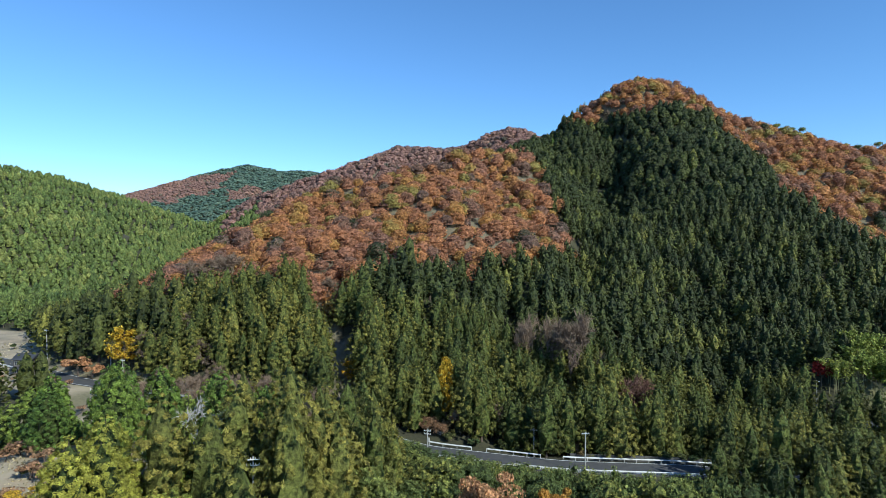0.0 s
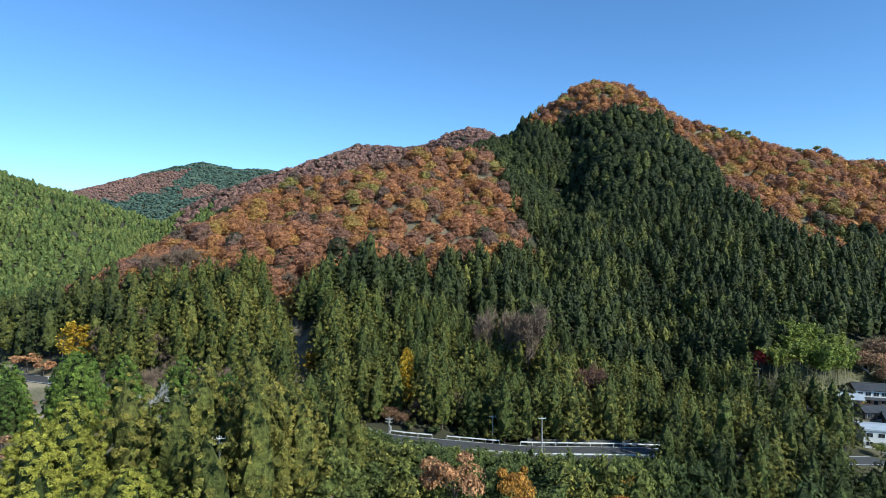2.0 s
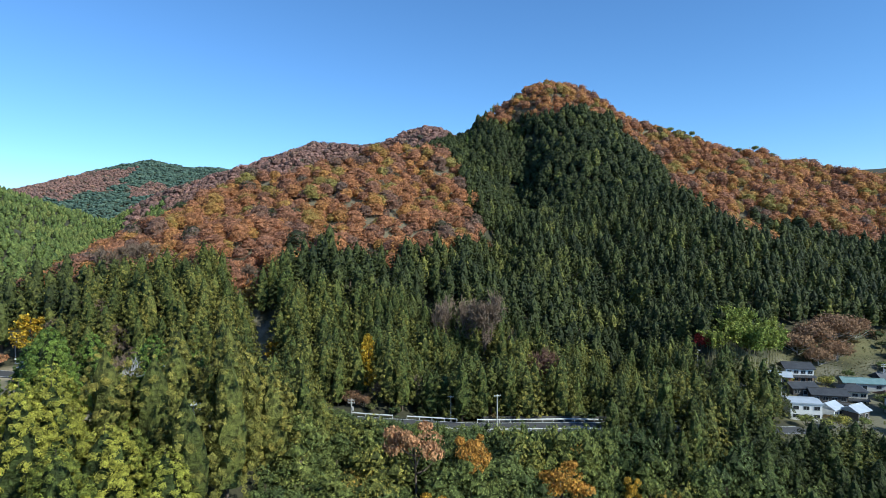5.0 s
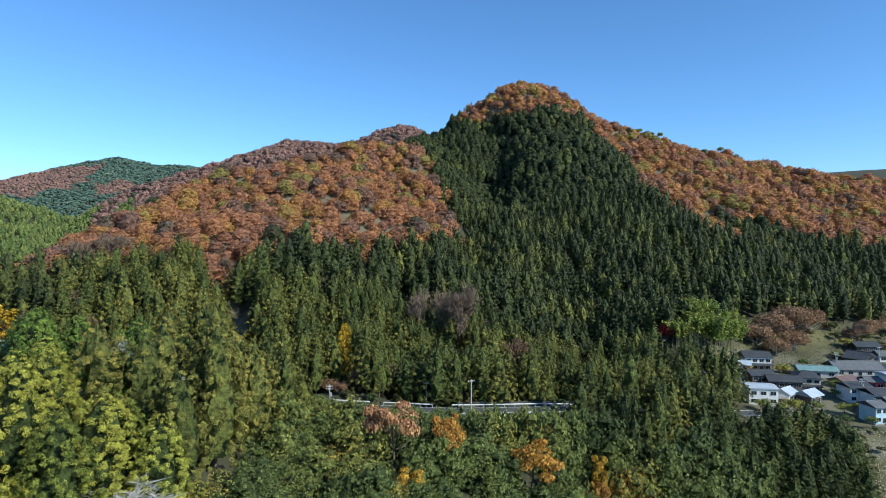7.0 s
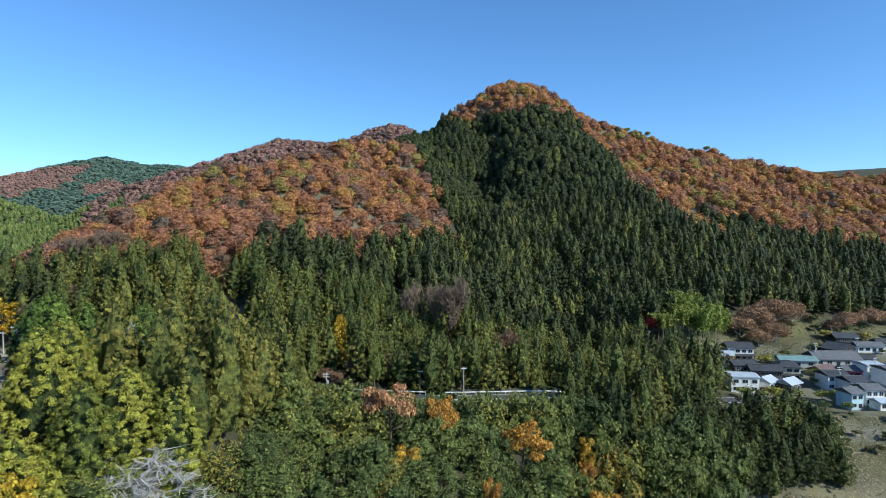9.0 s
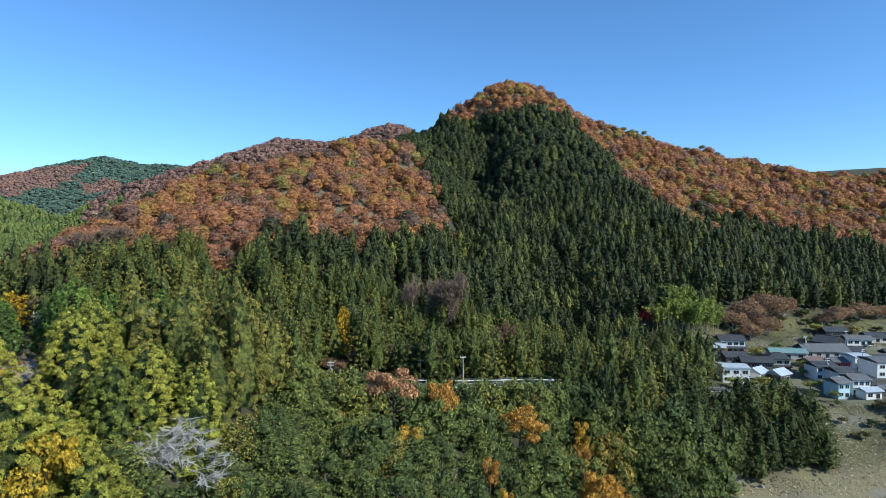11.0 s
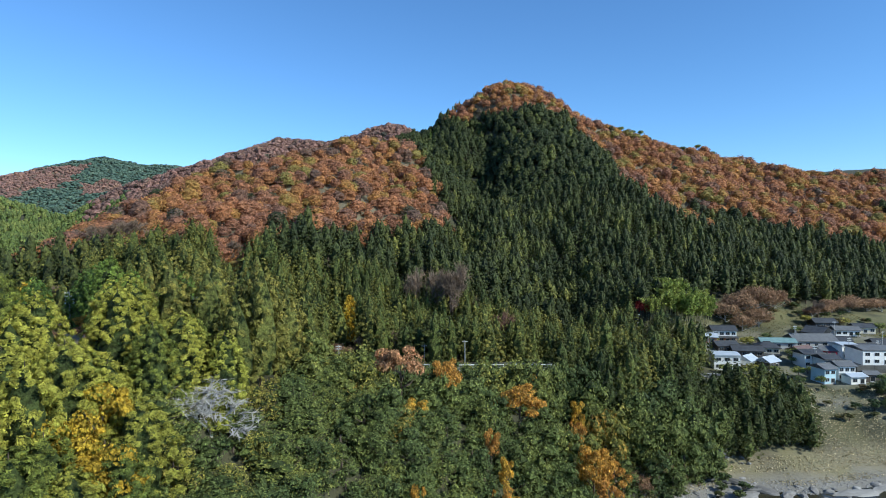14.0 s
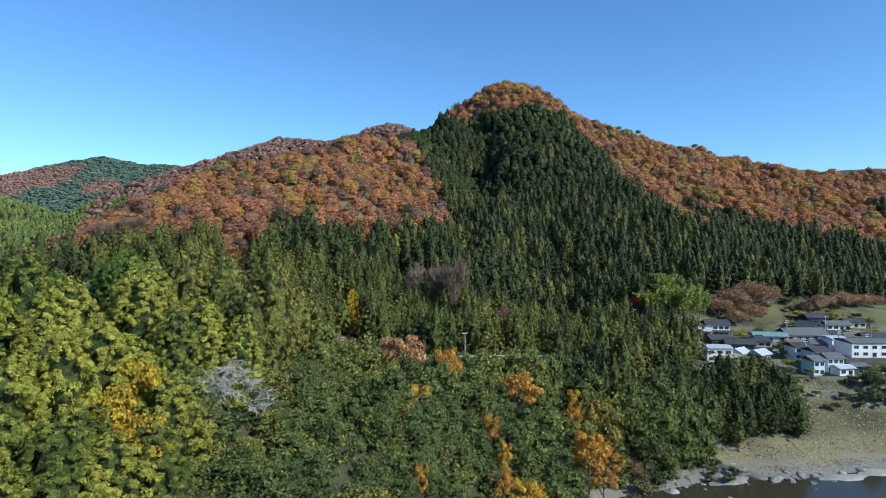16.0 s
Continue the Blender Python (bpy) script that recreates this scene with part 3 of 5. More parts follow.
def dome_crown(seed, n, size=0.2, sides=8, rings=4):
    """A rounded, bumpy crown one high and one wide, with n sprays of leaves standing off it."""
    rs = np.random.RandomState(seed)
    v, f = [], []
    for i in range(rings):
        e = -0.5 + (1.35 + 0.5) * i / rings
        for j in range(sides):
            q = 2 * math.pi * (j + 0.5 * (i % 2)) / sides
            w = 0.44 * math.cos(e) * rs.uniform(0.72, 1.12)
            v.append((w * math.cos(q), w * math.sin(q), 0.46 + 0.46 * math.sin(e) * rs.uniform(0.85, 1.12)))
    v.append((0, 0, 0.93))
    for i in range(rings - 1):
        for j in range(sides):
            j2 = (j + 1) % sides
            o = i * sides
            f += [(o + j, o + j2, o + sides + j2), (o + j, o + sides + j2, o + sides + j)]
    f += [((rings - 1) * sides + j, (rings - 1) * sides + (j + 1) % sides, rings * sides) for j in range(sides)]
    if not n:
        return np.array(v), np.array(f)
    d = rs.normal(0, 1, (n, 3))
    d[:, 2] = np.abs(d[:, 2]) * 1.1 - 0.2
    d /= np.linalg.norm(d, axis=1, keepdims=True)
    lump = 1 + 0.20 * np.sin(5 * np.arctan2(d[:, 1], d[:, 0]) + seed) * np.cos(4 * d[:, 2] + seed)
    base = d * [0.46, 0.46, 0.48] * (lump * rs.uniform(0.92, 1.06, n))[:, None] + [0, 0, 0.46]
    return joined(kites(base, rs.normal(0, 1, (n, 3)), size * rs.uniform(0.6, 1.3, n), 0.0, rs, 0.5, d + rs.normal(0, 0.3, (n, 3)), -0.2), (v, f))


def broad_parts(seed, n, size=0.13, flat=0.72, lumps=9, airy=0.0, skirt=0.0):
    """A domed crown, one high and about one wide, heaped from leafy lumps; skirt is how low the leaves begin."""
    rs = np.random.RandomState(seed)
    c = rs.normal(0, 1, (lumps, 3))
    c[:, 2] = np.abs(c[:, 2]) * 0.8
    c /= np.linalg.norm(c, axis=1, keepdims=True)
    c = c * [0.32, 0.32, 0.30] * rs.uniform(0.55, 1.0, (lumps, 1)) + [0, 0, 0.58]
    if skirt:
        c[:, 2] = np.linspace(skirt, 0.84, lumps)
        c[:, :2] *= 1.25 - 0.55 * c[:, 2:]
    rad = rs.uniform(0.13, 0.24, lumps)
    if skirt > 0.3:                                # a tree that stretches up out of its neighbours
        flat, rad, c[:, :2] = 0.45, rad * rs.uniform(0.5, 1.0, lumps), c[:, :2] * 1.5
    pick = rs.randint(0, lumps, n)
    d = rs.normal(0, 1, (n, 3))
    d[:, 2] = d[:, 2] * 0.8 + 0.35
    d /= np.linalg.norm(d, axis=1, keepdims=True)
    base = c[pick] + d * rad[pick][:, None] * [1, 1, flat] * rs.uniform(0.8 - airy, 1.08 + airy * 0.3, (n, 1))
    leaves = kites(base, rs.normal(0, 1, (n, 3)), np.full(n, size) * rs.uniform(0.7, 1.3, n), 0.0, rs, 0.5, d + [0, 0, 0.25] + rs.normal(0, 0.35, (n, 3)))
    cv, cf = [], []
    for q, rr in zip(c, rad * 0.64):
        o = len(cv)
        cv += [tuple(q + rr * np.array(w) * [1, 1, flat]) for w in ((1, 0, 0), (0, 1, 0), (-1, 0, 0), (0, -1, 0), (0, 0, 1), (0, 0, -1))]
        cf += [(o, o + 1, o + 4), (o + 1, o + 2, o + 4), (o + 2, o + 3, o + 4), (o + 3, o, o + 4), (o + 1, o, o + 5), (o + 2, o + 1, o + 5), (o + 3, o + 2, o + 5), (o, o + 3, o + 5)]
    return leaves, (np.array(cv), np.array(cf))


def broad_crown(*args, **more):
    leaves, core = broad_parts(*args, **more)
    return leaves if more.get("airy") else joined(leaves, core)


def limbs(seed, reach=0.36, top=0.75, n=7, thick=0.022):
    """A tapered trunk and its limbs, for a tree one high."""
    rs = np.random.RandomState(seed)
    bits = [tube([(0, 0, -0.08), (0.01, 0, 0.2), (rs.normal(0, 0.02), rs.normal(0, 0.02), top)], [thick * 1.3, thick, thick * 0.3], 5)]
    for i in range(n):
        a, u = i * 2.4 + rs.uniform(-0.4, 0.4), rs.uniform(0.22, 0.6)
        e = np.array([math.cos(a) * reach * rs.uniform(0.6, 1), math.sin(a) * reach * rs.uniform(0.6, 1), u + rs.uniform(0.12, 0.3)])
        b = np.array([0, 0, u])
        bits.append(tube([b, b * 0.5 + e * 0.5 - [0, 0, 0.03], e], [thick * 0.55, thick * 0.35, thick * 0.12], 4))
    return joined(*bits)


def bare_crown(seed, levels=5, spread=0.55, thick=0.02, fork=3, length=0.30, up=0.35, twigs=5, fine=0.0011):
    """Branches of a leafless tree, one high, forking down to sprays of twigs."""
    rs = np.random.RandomState(seed)
    bits, tips, ways = [], [], []

    def grow(p, d, l, r, lev):
        d = d / np.linalg.norm(d)
        q = p + d * l
        mid = (p + q) / 2 + rs.normal(0, 0.05, 3) * l
        bits.append(tube([p, mid, q], [r, r * 0.8, r * 0.6], 5 if lev > 3 else 3))
        if lev <= 1:
            for _ in range(twigs):
                tips.append(p + (q - p) * rs.uniform(0.3, 1.1))
                ways.append(d + rs.normal(0, 0.5, 3))
        if lev == 0:
            return
        for _ in range(fork):
            nd = d + rs.normal(0, spread, 3) + [0, 0, up * 0.35]
            grow(p + (q - p) * rs.uniform(0.55, 1.0), nd, l * rs.uniform(0.62, 0.9), max(r * 0.55, fine), lev - 1)
    grow(np.array([0, 0, -0.05]), np.array([0.03, 0.02, 1.0]), length, thick, levels)
    n = len(tips)
    if n:
        bits.append(kites(np.array(tips), np.array(ways), rs.uniform(0.08, 0.15, n), 0.15, rs, 0.026, None, 0.012))
    v, f = joined(*bits)
    top = v[:, 2].max()
    wide = np.quantile(np.abs(v[:, :2]), 0.97)
    v[:, 2] /= top
    v[:, :2] *= 0.5 / wide
    return v, f


def with_trunk(crown, top=0.5, r=0.013):
    """The crown with a plain stem; gives verts, faces and 1 for each face of bark, 2 for inner foliage coloured dark as
    shade.
    """
    t = tube([(0, 0, -0.06), (0, 0, top)], [r * 1.3, r * 0.7], 4)
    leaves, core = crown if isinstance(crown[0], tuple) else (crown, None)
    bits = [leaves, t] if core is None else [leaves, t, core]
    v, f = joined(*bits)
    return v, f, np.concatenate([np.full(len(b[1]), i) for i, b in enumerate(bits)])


def forest(name, label, crowns, mat, pts, z, tall, wide, tint, seed):
    """Many trees as one body of foliage and stems."""
    rs = np.random.RandomState(seed)
    n = len(pts)
    if n == 0:
        return None
    pick = rs.randint(0, len(crowns), n)
    vs, fs, ts, ws, off = [], [], [], [], 0
    for k, (cv, cf, cw) in enumerate(crowns):
        sel = np.where(pick == k)[0]
        if not len(sel):
            continue
        a = rs.uniform(0, 6.28, len(sel))
        ca, sa = np.cos(a)[:, None], np.sin(a)[:, None]
        w, h = wide[sel][:, None], tall[sel][:, None]
        lean = rs.normal(0, 0.02, (2, len(sel), 1)) * h
        v = np.stack([(cv[:, 0] * ca - cv[:, 1] * sa) * w + pts[sel, 0][:, None] + lean[0] * cv[:, 2], (cv[:, 0] * sa + cv[:, 1] * ca) * w + pts[sel, 1][:, None] + lean[1] * cv[:, 2], cv[:, 2] * h + z[sel][:, None]], -1)
        vs.append(v.reshape(-1, 3))
        fs.append((cf[None] + (np.arange(len(sel)) * len(cv))[:, None, None] + off).reshape(-1, 3))
        ts.append(np.repeat(tint[sel], len(cv)))
        ws.append(np.tile(cw, len(sel)))
        off += len(sel) * len(cv)
    ob = new(name, mesh_from(name, np.concatenate(vs), np.concatenate(fs), [mat, mat_bark, mat_inner_shade], False, {"tint": np.concatenate(ts)}, np.concatenate(ws)))
    return tagged(ob, label, "forest", kind="stuff")


def scatter(x0, x1, y0, y1, gap, seed):
    rs = np.random.RandomState(seed)
    a, b = np.meshgrid(np.arange(x0, x1, gap), np.arange(y0, y1, gap))
    b = b + (np.arange(a.shape[1]) % 2)[None] * gap * 0.5
    p = np.stack([a.ravel(), b.ravel()], 1) + rs.uniform(-0.42, 0.42, (a.size, 2)) * gap
    return p, rs


def tint_of(p, rs, size, mean, spread):
    return np.clip(mean + spread * (0.9 * waves(p[:, 0], p[:, 1], size, 77) + rs.normal(0, 0.55, len(p))), 0, 1)


def part(name, data, material, parent, label=""):
    """One mesh under a thing; data is (verts, faces)."""
    ob = new(name, mesh_from(name, data[0], data[1], [material]))
    ob.parent = parent
    return tagged(ob, label)


def tree_thing(name, label, stem, crown, mat_stem, mat_crown, category="tree", group=""):
    """One tree, one metre high, to be copied at its true size."""
    e = tagged(new(name), label, category, group)
    part("trunk", stem, mat_stem, e)
    leaves, core = crown if isinstance(crown[0], tuple) else (crown, None)
    part("crown", leaves, mat_crown, e)
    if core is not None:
        part("shaded_inner_foliage", core, mat_inner_shade, e, "brown-green inner twigs with the crown's shade in their colour")
    return e


def put(ob, x, y, w, h, turn=0.0, first=False, dz=0.0, lean=0.0):
    """Stands a tree (or a copy) on the ground, h metres high and w times its width."""
    m = pose(x, y, float(ground_at(x, y)) + dz, lean, 0, turn)
    o = ob if first else copy_thing(ob, m)
    o.matrix_basis = m @ Matrix.Diagonal((w, w, h, 1))
    return o


def put_top(ob, x, y, w, top, turn=0.0, first=False, lean=0.0):
    """The same, for a tree whose crown ends at the height top."""
    return put(ob, x, y, w, max(3.0, top - float(ground_at(x, y))), turn, first, -0.3, lean)


# things with a place of their own that the woods leave free: x, y, radius
CLEAR = [(-33, 212, 3.5), (-149, 220, 5), (-166, 218, 5), (-158, 216, 4), (3, 250, 4), (-12, 258, 3), (24, 242, 5), (-54, 125, 5), (-49, 118, 5), (-45, 112, 4), (-36, 92.5, 4), (-33.5, 90, 4), (-34, 86, 3), (-40.5, 75, 3.5), (-38, 71.5, 1.8), (-43, 72.5, 1.8), (0.3, 147, 4), (18.8, 154, 5), (-6.5, 132, 3), (37, 151, 5), (39.5, 146, 4), (36, 166, 3), (34, 160, 3.5), (11, 123.5, 3), (17, 126, 5), (-4.8, 107, 2.5), (10, 135.5, 2.5), (-10, 140, 6), (-62, 115, 3.5),
         (-33, 203, 6), (-32, 197, 6), (3, 242, 6), (3, 235, 6), (2, 228, 5), (23, 234, 6), (22, 227, 5), (20, 220, 4), (-155, 226, 5), (88, 269, 4), (86, 262, 5), (84, 255, 4), (-50, 117, 3), (-148, 218, 5), (78, 245, 3.5), (105, 266, 7), (96, 270, 6), (116, 272, 6)]

CEDAR_NEAR = [with_trunk(cedar_parts(i, 350, 0.20, 0.10, 0.066, 5, 6, 5)) for i in range(6)]
CEDAR_MID = [with_trunk(cedar_crown(20 + i, 120, 0.20, 0.16, 0.075, 4, 6, 5)) for i in range(6)]
CEDAR_FAR = [with_trunk(cedar_crown(40 + i, 34, 0.22, 0.2, 0.11, 1, 6, 4), 0.25) for i in range(6)]
BROAD_NEAR = [with_trunk(broad_parts(60 + i, 760, 0.052, lumps=16, skirt=0.12), 0.5, 0.03) for i in range(6)]
BROAD_MID = [with_trunk(dome_crown(80 + i, 150, 0.088, 9, 5), 0.4, 0.03) for i in range(6)]
BROAD_FAR = [with_trunk(dome_crown(100 + i, 60, 0.125, 7, 4), 0.3, 0.03) for i in range(6)]
BROAD_YOUNG = [with_trunk(broad_parts(120 + i, 400, 0.066, lumps=12, skirt=0.12), 0.5, 0.03) for i in range(6)]
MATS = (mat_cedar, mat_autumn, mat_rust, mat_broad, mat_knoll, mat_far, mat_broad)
LABELS = {0: ("cedar_forest", "dense dark green cedar plantation on the hillside"), 1: ("autumn_forest", "orange and russet autumn broadleaf woodland"),
          2: ("rust_woodland", "rust-brown woodland along the hill ridge"), 3: ("evergreen_woodland", "dark evergreen broadleaf woodland on the river bluff"),
          4: ("cedar_grove", "yellow-green sunlit cedars on the knoll"), 5: ("hill_forest", "light green forested hillside"), 6: ("scrub", "dense dark green growth on the slope below the road")}


def sizes(kind, n, rs):
    if kind in (0, 4, 5):
        tall = rs.uniform(15.0, 20.5, n) * (1.0, 0, 0, 0, 0.80, 0.72)[kind]
        return tall, np.minimum(tall, 18) * rs.uniform(0.95, 1.25, n) * (1.15 if kind == 4 else 1.0)
    wide = rs.uniform(5.5, 13.0, n) * (0, 1, 0.95, 1.0, 0, 0, 0.6)[kind]
    return wide * rs.uniform(0.75, 1.05, n) * (1.2 if kind == 3 else 1.0), wide


zones = [(0, -135, 135, 10, 262, 5.5), (1, -330, -135, 10, 262, 6.0), (1, -330, 330, 262, 440, 6.0), (2, -330, 470, 440, 735, 6.2)]


def facing(x, y):
    """True where the slope doesn't fall away towards the far side of the hills."""
    return (height(x, y + 6) - height(x, y - 6)) / 12 > -0.16


def below_road(x, y, z, rs):
    """Height of the growth on the bluff's top, cut down steadily towards the road so that it keeps clear of it."""
    return np.clip(88.6 - 0.4286 * (y - 42) - rs.uniform(0, 2, len(x)) - z, 2.5, np.where(y < 164, rs.uniform(9, 13, len(x)), 17)) * 1.15


singles = []
for zi, (lod, x0, x1, y0, y1, gap) in enumerate(zones):
    p, rs = scatter(x0, x1, y0, y1, gap, 500 + zi)
    k, _ = cover(p[:, 0], p[:, 1])
    z = ground_at(p[:, 0], p[:, 1])
    free = facing(p[:, 0], p[:, 1]) | (p[:, 1] < 320)
    for cx, cy, cr in CLEAR:
        free &= np.hypot(p[:, 0] - cx, p[:, 1] - cy) > cr
    for kind in range(7):
        keep = (k == kind) & free
        conif = kind in (0, 4, 5)
        keep &= rs.uniform(0, 1, len(p)) < (0.93 if conif else 0.9 if kind == 3 else 0.97)
        if kind == 0 and zi == 0:                  # the terrace's cedars stand more openly
            keep &= (rs.uniform(0, 1, len(p)) < 0.78) | (p[:, 1] > 168) | (p[:, 0] > -5)
        if kind == 0:                              # the river bank has its own clump
            keep &= ~(inside(p[:, 0], p[:, 1], RIVER_CEDARS) | inside(p[:, 0], p[:, 1], BANK_CEDARS))
        if zi == 0:                                # the nearest trees stand singly
            one = keep & (p[:, 1] < 118) & (p[:, 0] > -75) & np.isin(k, (3, 4))
            for (x, y) in p[one]:
                tall, wide = [float(v[0]) for v in sizes(kind, 1, rs)]
                if kind == 3 and x < -22:          # low growth under the knoll
                    tall = min(tall, 7.5)
                if kind == 4 and x < -46:          # older trees on its crest
                    tall *= 1.22
                singles.append((kind, x, y, tall, wide))
            keep &= ~one
        q, qz = p[keep], z[keep]
        n = len(q)
        if not n:
            continue
        tall, wide = sizes(kind, n, rs)
        if conif and lod:
            tall = tall * (0.9, 0.75)[lod - 1]
            wide = wide * (1.0, 0.92)[lod - 1]
        if kind == 0 and lod == 0:
            tall = tall * np.where((q[:, 1] < 168) & (q[:, 0] < -5), rs.uniform(0.85, 1.25, n), 1)
        if kind == 0:                              # stands of different age
            tall = tall * (1 + 0.13 * waves(q[:, 0], q[:, 1], 34, 51) + 0.08 * waves(q[:, 0], q[:, 1], 90, 52))
        if kind in (3, 6):
            tall = np.where(q[:, 1] > 138, below_road(q[:, 0], q[:, 1], qz, rs), tall)
            wide = np.maximum(wide, 0.72 * tall)
        # Cedar tint drops up the mountain: the slope's shade is put into the colour.
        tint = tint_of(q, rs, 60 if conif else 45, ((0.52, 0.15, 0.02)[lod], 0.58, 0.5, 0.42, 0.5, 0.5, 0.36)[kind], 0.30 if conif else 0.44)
        if kind == 1:                              # greyer and thinner towards the spur's foot
            tint = np.clip(tint - 0.12 * (q[:, 1] < 335) * (q[:, 0] < 0), 0.02, 1)
        if kind == 0:                              # lighter, browner cedars by the terrace and in the side valley
            tint = np.clip(tint + 0.24 * ((q[:, 1] < 168) & (q[:, 0] < -5)) + 0.10 * ((q[:, 0] < -80) & (q[:, 1] < 320)), 0, 1)
        crowns = ((CEDAR_NEAR, CEDAR_MID, CEDAR_FAR) if conif else (BROAD_NEAR, BROAD_MID, BROAD_FAR))[lod]
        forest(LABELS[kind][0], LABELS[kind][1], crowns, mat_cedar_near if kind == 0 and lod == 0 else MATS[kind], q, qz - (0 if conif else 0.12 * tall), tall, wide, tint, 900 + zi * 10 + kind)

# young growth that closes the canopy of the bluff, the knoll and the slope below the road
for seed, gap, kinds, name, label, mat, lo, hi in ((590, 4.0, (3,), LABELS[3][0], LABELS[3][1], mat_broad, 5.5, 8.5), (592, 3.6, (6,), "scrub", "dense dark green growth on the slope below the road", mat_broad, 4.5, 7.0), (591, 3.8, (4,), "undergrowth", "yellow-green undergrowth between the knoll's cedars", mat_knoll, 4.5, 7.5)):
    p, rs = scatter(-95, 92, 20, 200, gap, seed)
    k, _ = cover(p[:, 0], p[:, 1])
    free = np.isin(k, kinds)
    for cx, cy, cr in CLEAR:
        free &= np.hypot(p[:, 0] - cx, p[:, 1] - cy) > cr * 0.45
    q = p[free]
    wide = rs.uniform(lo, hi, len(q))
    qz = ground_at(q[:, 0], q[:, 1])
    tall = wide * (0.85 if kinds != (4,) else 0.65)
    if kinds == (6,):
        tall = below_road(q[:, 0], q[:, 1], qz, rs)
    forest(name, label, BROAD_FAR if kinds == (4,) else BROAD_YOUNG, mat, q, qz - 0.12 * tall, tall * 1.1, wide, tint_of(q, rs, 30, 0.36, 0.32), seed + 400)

# the clump of tall cedars above the river
p, rs = scatter(66, 130, 176, 216, 4.0, 596)
q = p[inside(p[:, 0], p[:, 1], RIVER_CEDARS) | inside(p[:, 0], p[:, 1], BANK_CEDARS)]
tall = rs.uniform(11.5, 15.5, len(q)) + 3.5 * (q[:, 0] < 81)
forest("cedar_forest", "clump of dark green cedars on the river bank", CEDAR_NEAR, mat_cedar_near, q, ground_at(q[:, 0], q[:, 1]), tall, tall * rs.uniform(1.2, 1.45, len(q)), tint_of(q, rs, 30, 0.26, 0.25), 597)

# left hill, then the ridges behind
TINY_CEDAR = [with_trunk(cedar_crown(140 + i, 8, 0.24, 0.08, 0.2, 1, 5, 3), 0.1) for i in range(4)]
TINY_BROAD = [with_trunk(dome_crown(150 + i, 12, 0.28, 6, 3), 0.3) for i in range(4)]
DOT_TREE = [with_trunk(dome_crown(160 + i, 0, 0.2, 5, 3), 0.2) for i in range(4)]
for fi, (x0, x1, y0, y1, gap, grow) in enumerate([(-640, -330, 205, 640, 5.2, 0.58), (-640, -330, 640, 735, 6.5, 0.65), (-640, 70, 735, 985, 7, 0.75), (-1300, -640, 640, 1100, 9, 0.8), (-1950, -800, 1600, 2590, 11.5, 0.85), (470, 900, 440, 760, 8.5, 0.9)]):
    p, rs = scatter(x0, x1, y0, y1, gap, 700 + fi)
    k, z = cover(p[:, 0], p[:, 1])
    for kind in (0, 1, 2, 5):
        keep = (k == kind) & facing(p[:, 0], p[:, 1]) & (p[:, 0] > -1.3 * (p[:, 1] - 42) - 20)
        q, qz = p[keep], z[keep]
        n = len(q)
        if not n:
            continue
        conif = kind in (0, 5)
        tall = rs.uniform(11, 17, n) * grow
        wide = tall * rs.uniform(0.9, 1.3, n) * (1.25 if conif else 1.0)
        crowns = DOT_TREE if fi == 4 else TINY_CEDAR if conif else TINY_BROAD
        forest(LABELS[kind][0], LABELS[kind][1], crowns, mat_hazy_wood if kind == 0 and fi < 5 else MATS[kind], q, qz - (0 if conif else 0.15 * tall), tall, wide, tint_of(q, rs, 140, 0.4 if fi == 4 and conif else 0.5, 0.3), 950 + fi * 10 + kind)

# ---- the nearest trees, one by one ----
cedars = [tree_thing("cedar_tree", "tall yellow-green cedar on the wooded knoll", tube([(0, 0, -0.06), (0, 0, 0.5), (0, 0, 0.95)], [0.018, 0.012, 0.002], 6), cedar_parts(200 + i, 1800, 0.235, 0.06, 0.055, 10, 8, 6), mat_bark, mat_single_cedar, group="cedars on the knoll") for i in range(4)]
broads = [tree_thing("evergreen_tree", "dark green evergreen broadleaf tree on the steep bluff", limbs(210 + i), broad_parts(210 + i, 2000, 0.038, lumps=22, skirt=0.12), mat_bark, mat_single_broad, group="evergreen trees on the bluff") for i in range(4)]
used = set()
for i, (kind, x, y, tall, wide) in enumerate(singles):
    src = (cedars if kind == 4 else broads)[i % 4]
    put(src, x, y, wide, tall, (i * 137) % 360, first=src.name not in used, dz=-0.1 if kind == 4 else -0.12 * tall)
    used.add(src.name)

bank_tree = tree_thing("evergreen_tree", "dark evergreen tree on the village's river bank", limbs(221), broad_crown(221, 700, 0.07, lumps=13), mat_bark, mat_single_broad, group="evergreens below the village")
for i, (x, y, s) in enumerate(((150, 206, 9), (156, 202, 8), (161, 208, 9), (166, 202, 9), (171, 208, 10), (158, 196, 7), (165, 194, 7), (172, 198, 8), (178, 206, 9), (146, 200, 6), (152, 192, 6), (180, 196, 8))):
    put(bank_tree, x, y, s, s, i * 83, i < 1, -0.14 * s)

# ---- river ----
wx, wy = np.meshgrid(np.arange(-160, 720, 20.0), np.arange(-320, 250, 20.0))
wi = np.arange(wx.size).reshape(wx.shape)
river = new("water", mesh_from("water", np.stack([wx, wy, np.full(wx.shape, WATER)], -1).reshape(-1, 3), np.stack([wi[:-1, :-1], wi[:-1, 1:], wi[1:, 1:], wi[1:, :-1]], -1).reshape(-1, 4), [mat_water], True))
tagged(river, "dark calm river water with faint ripples", "river", kind="structure")


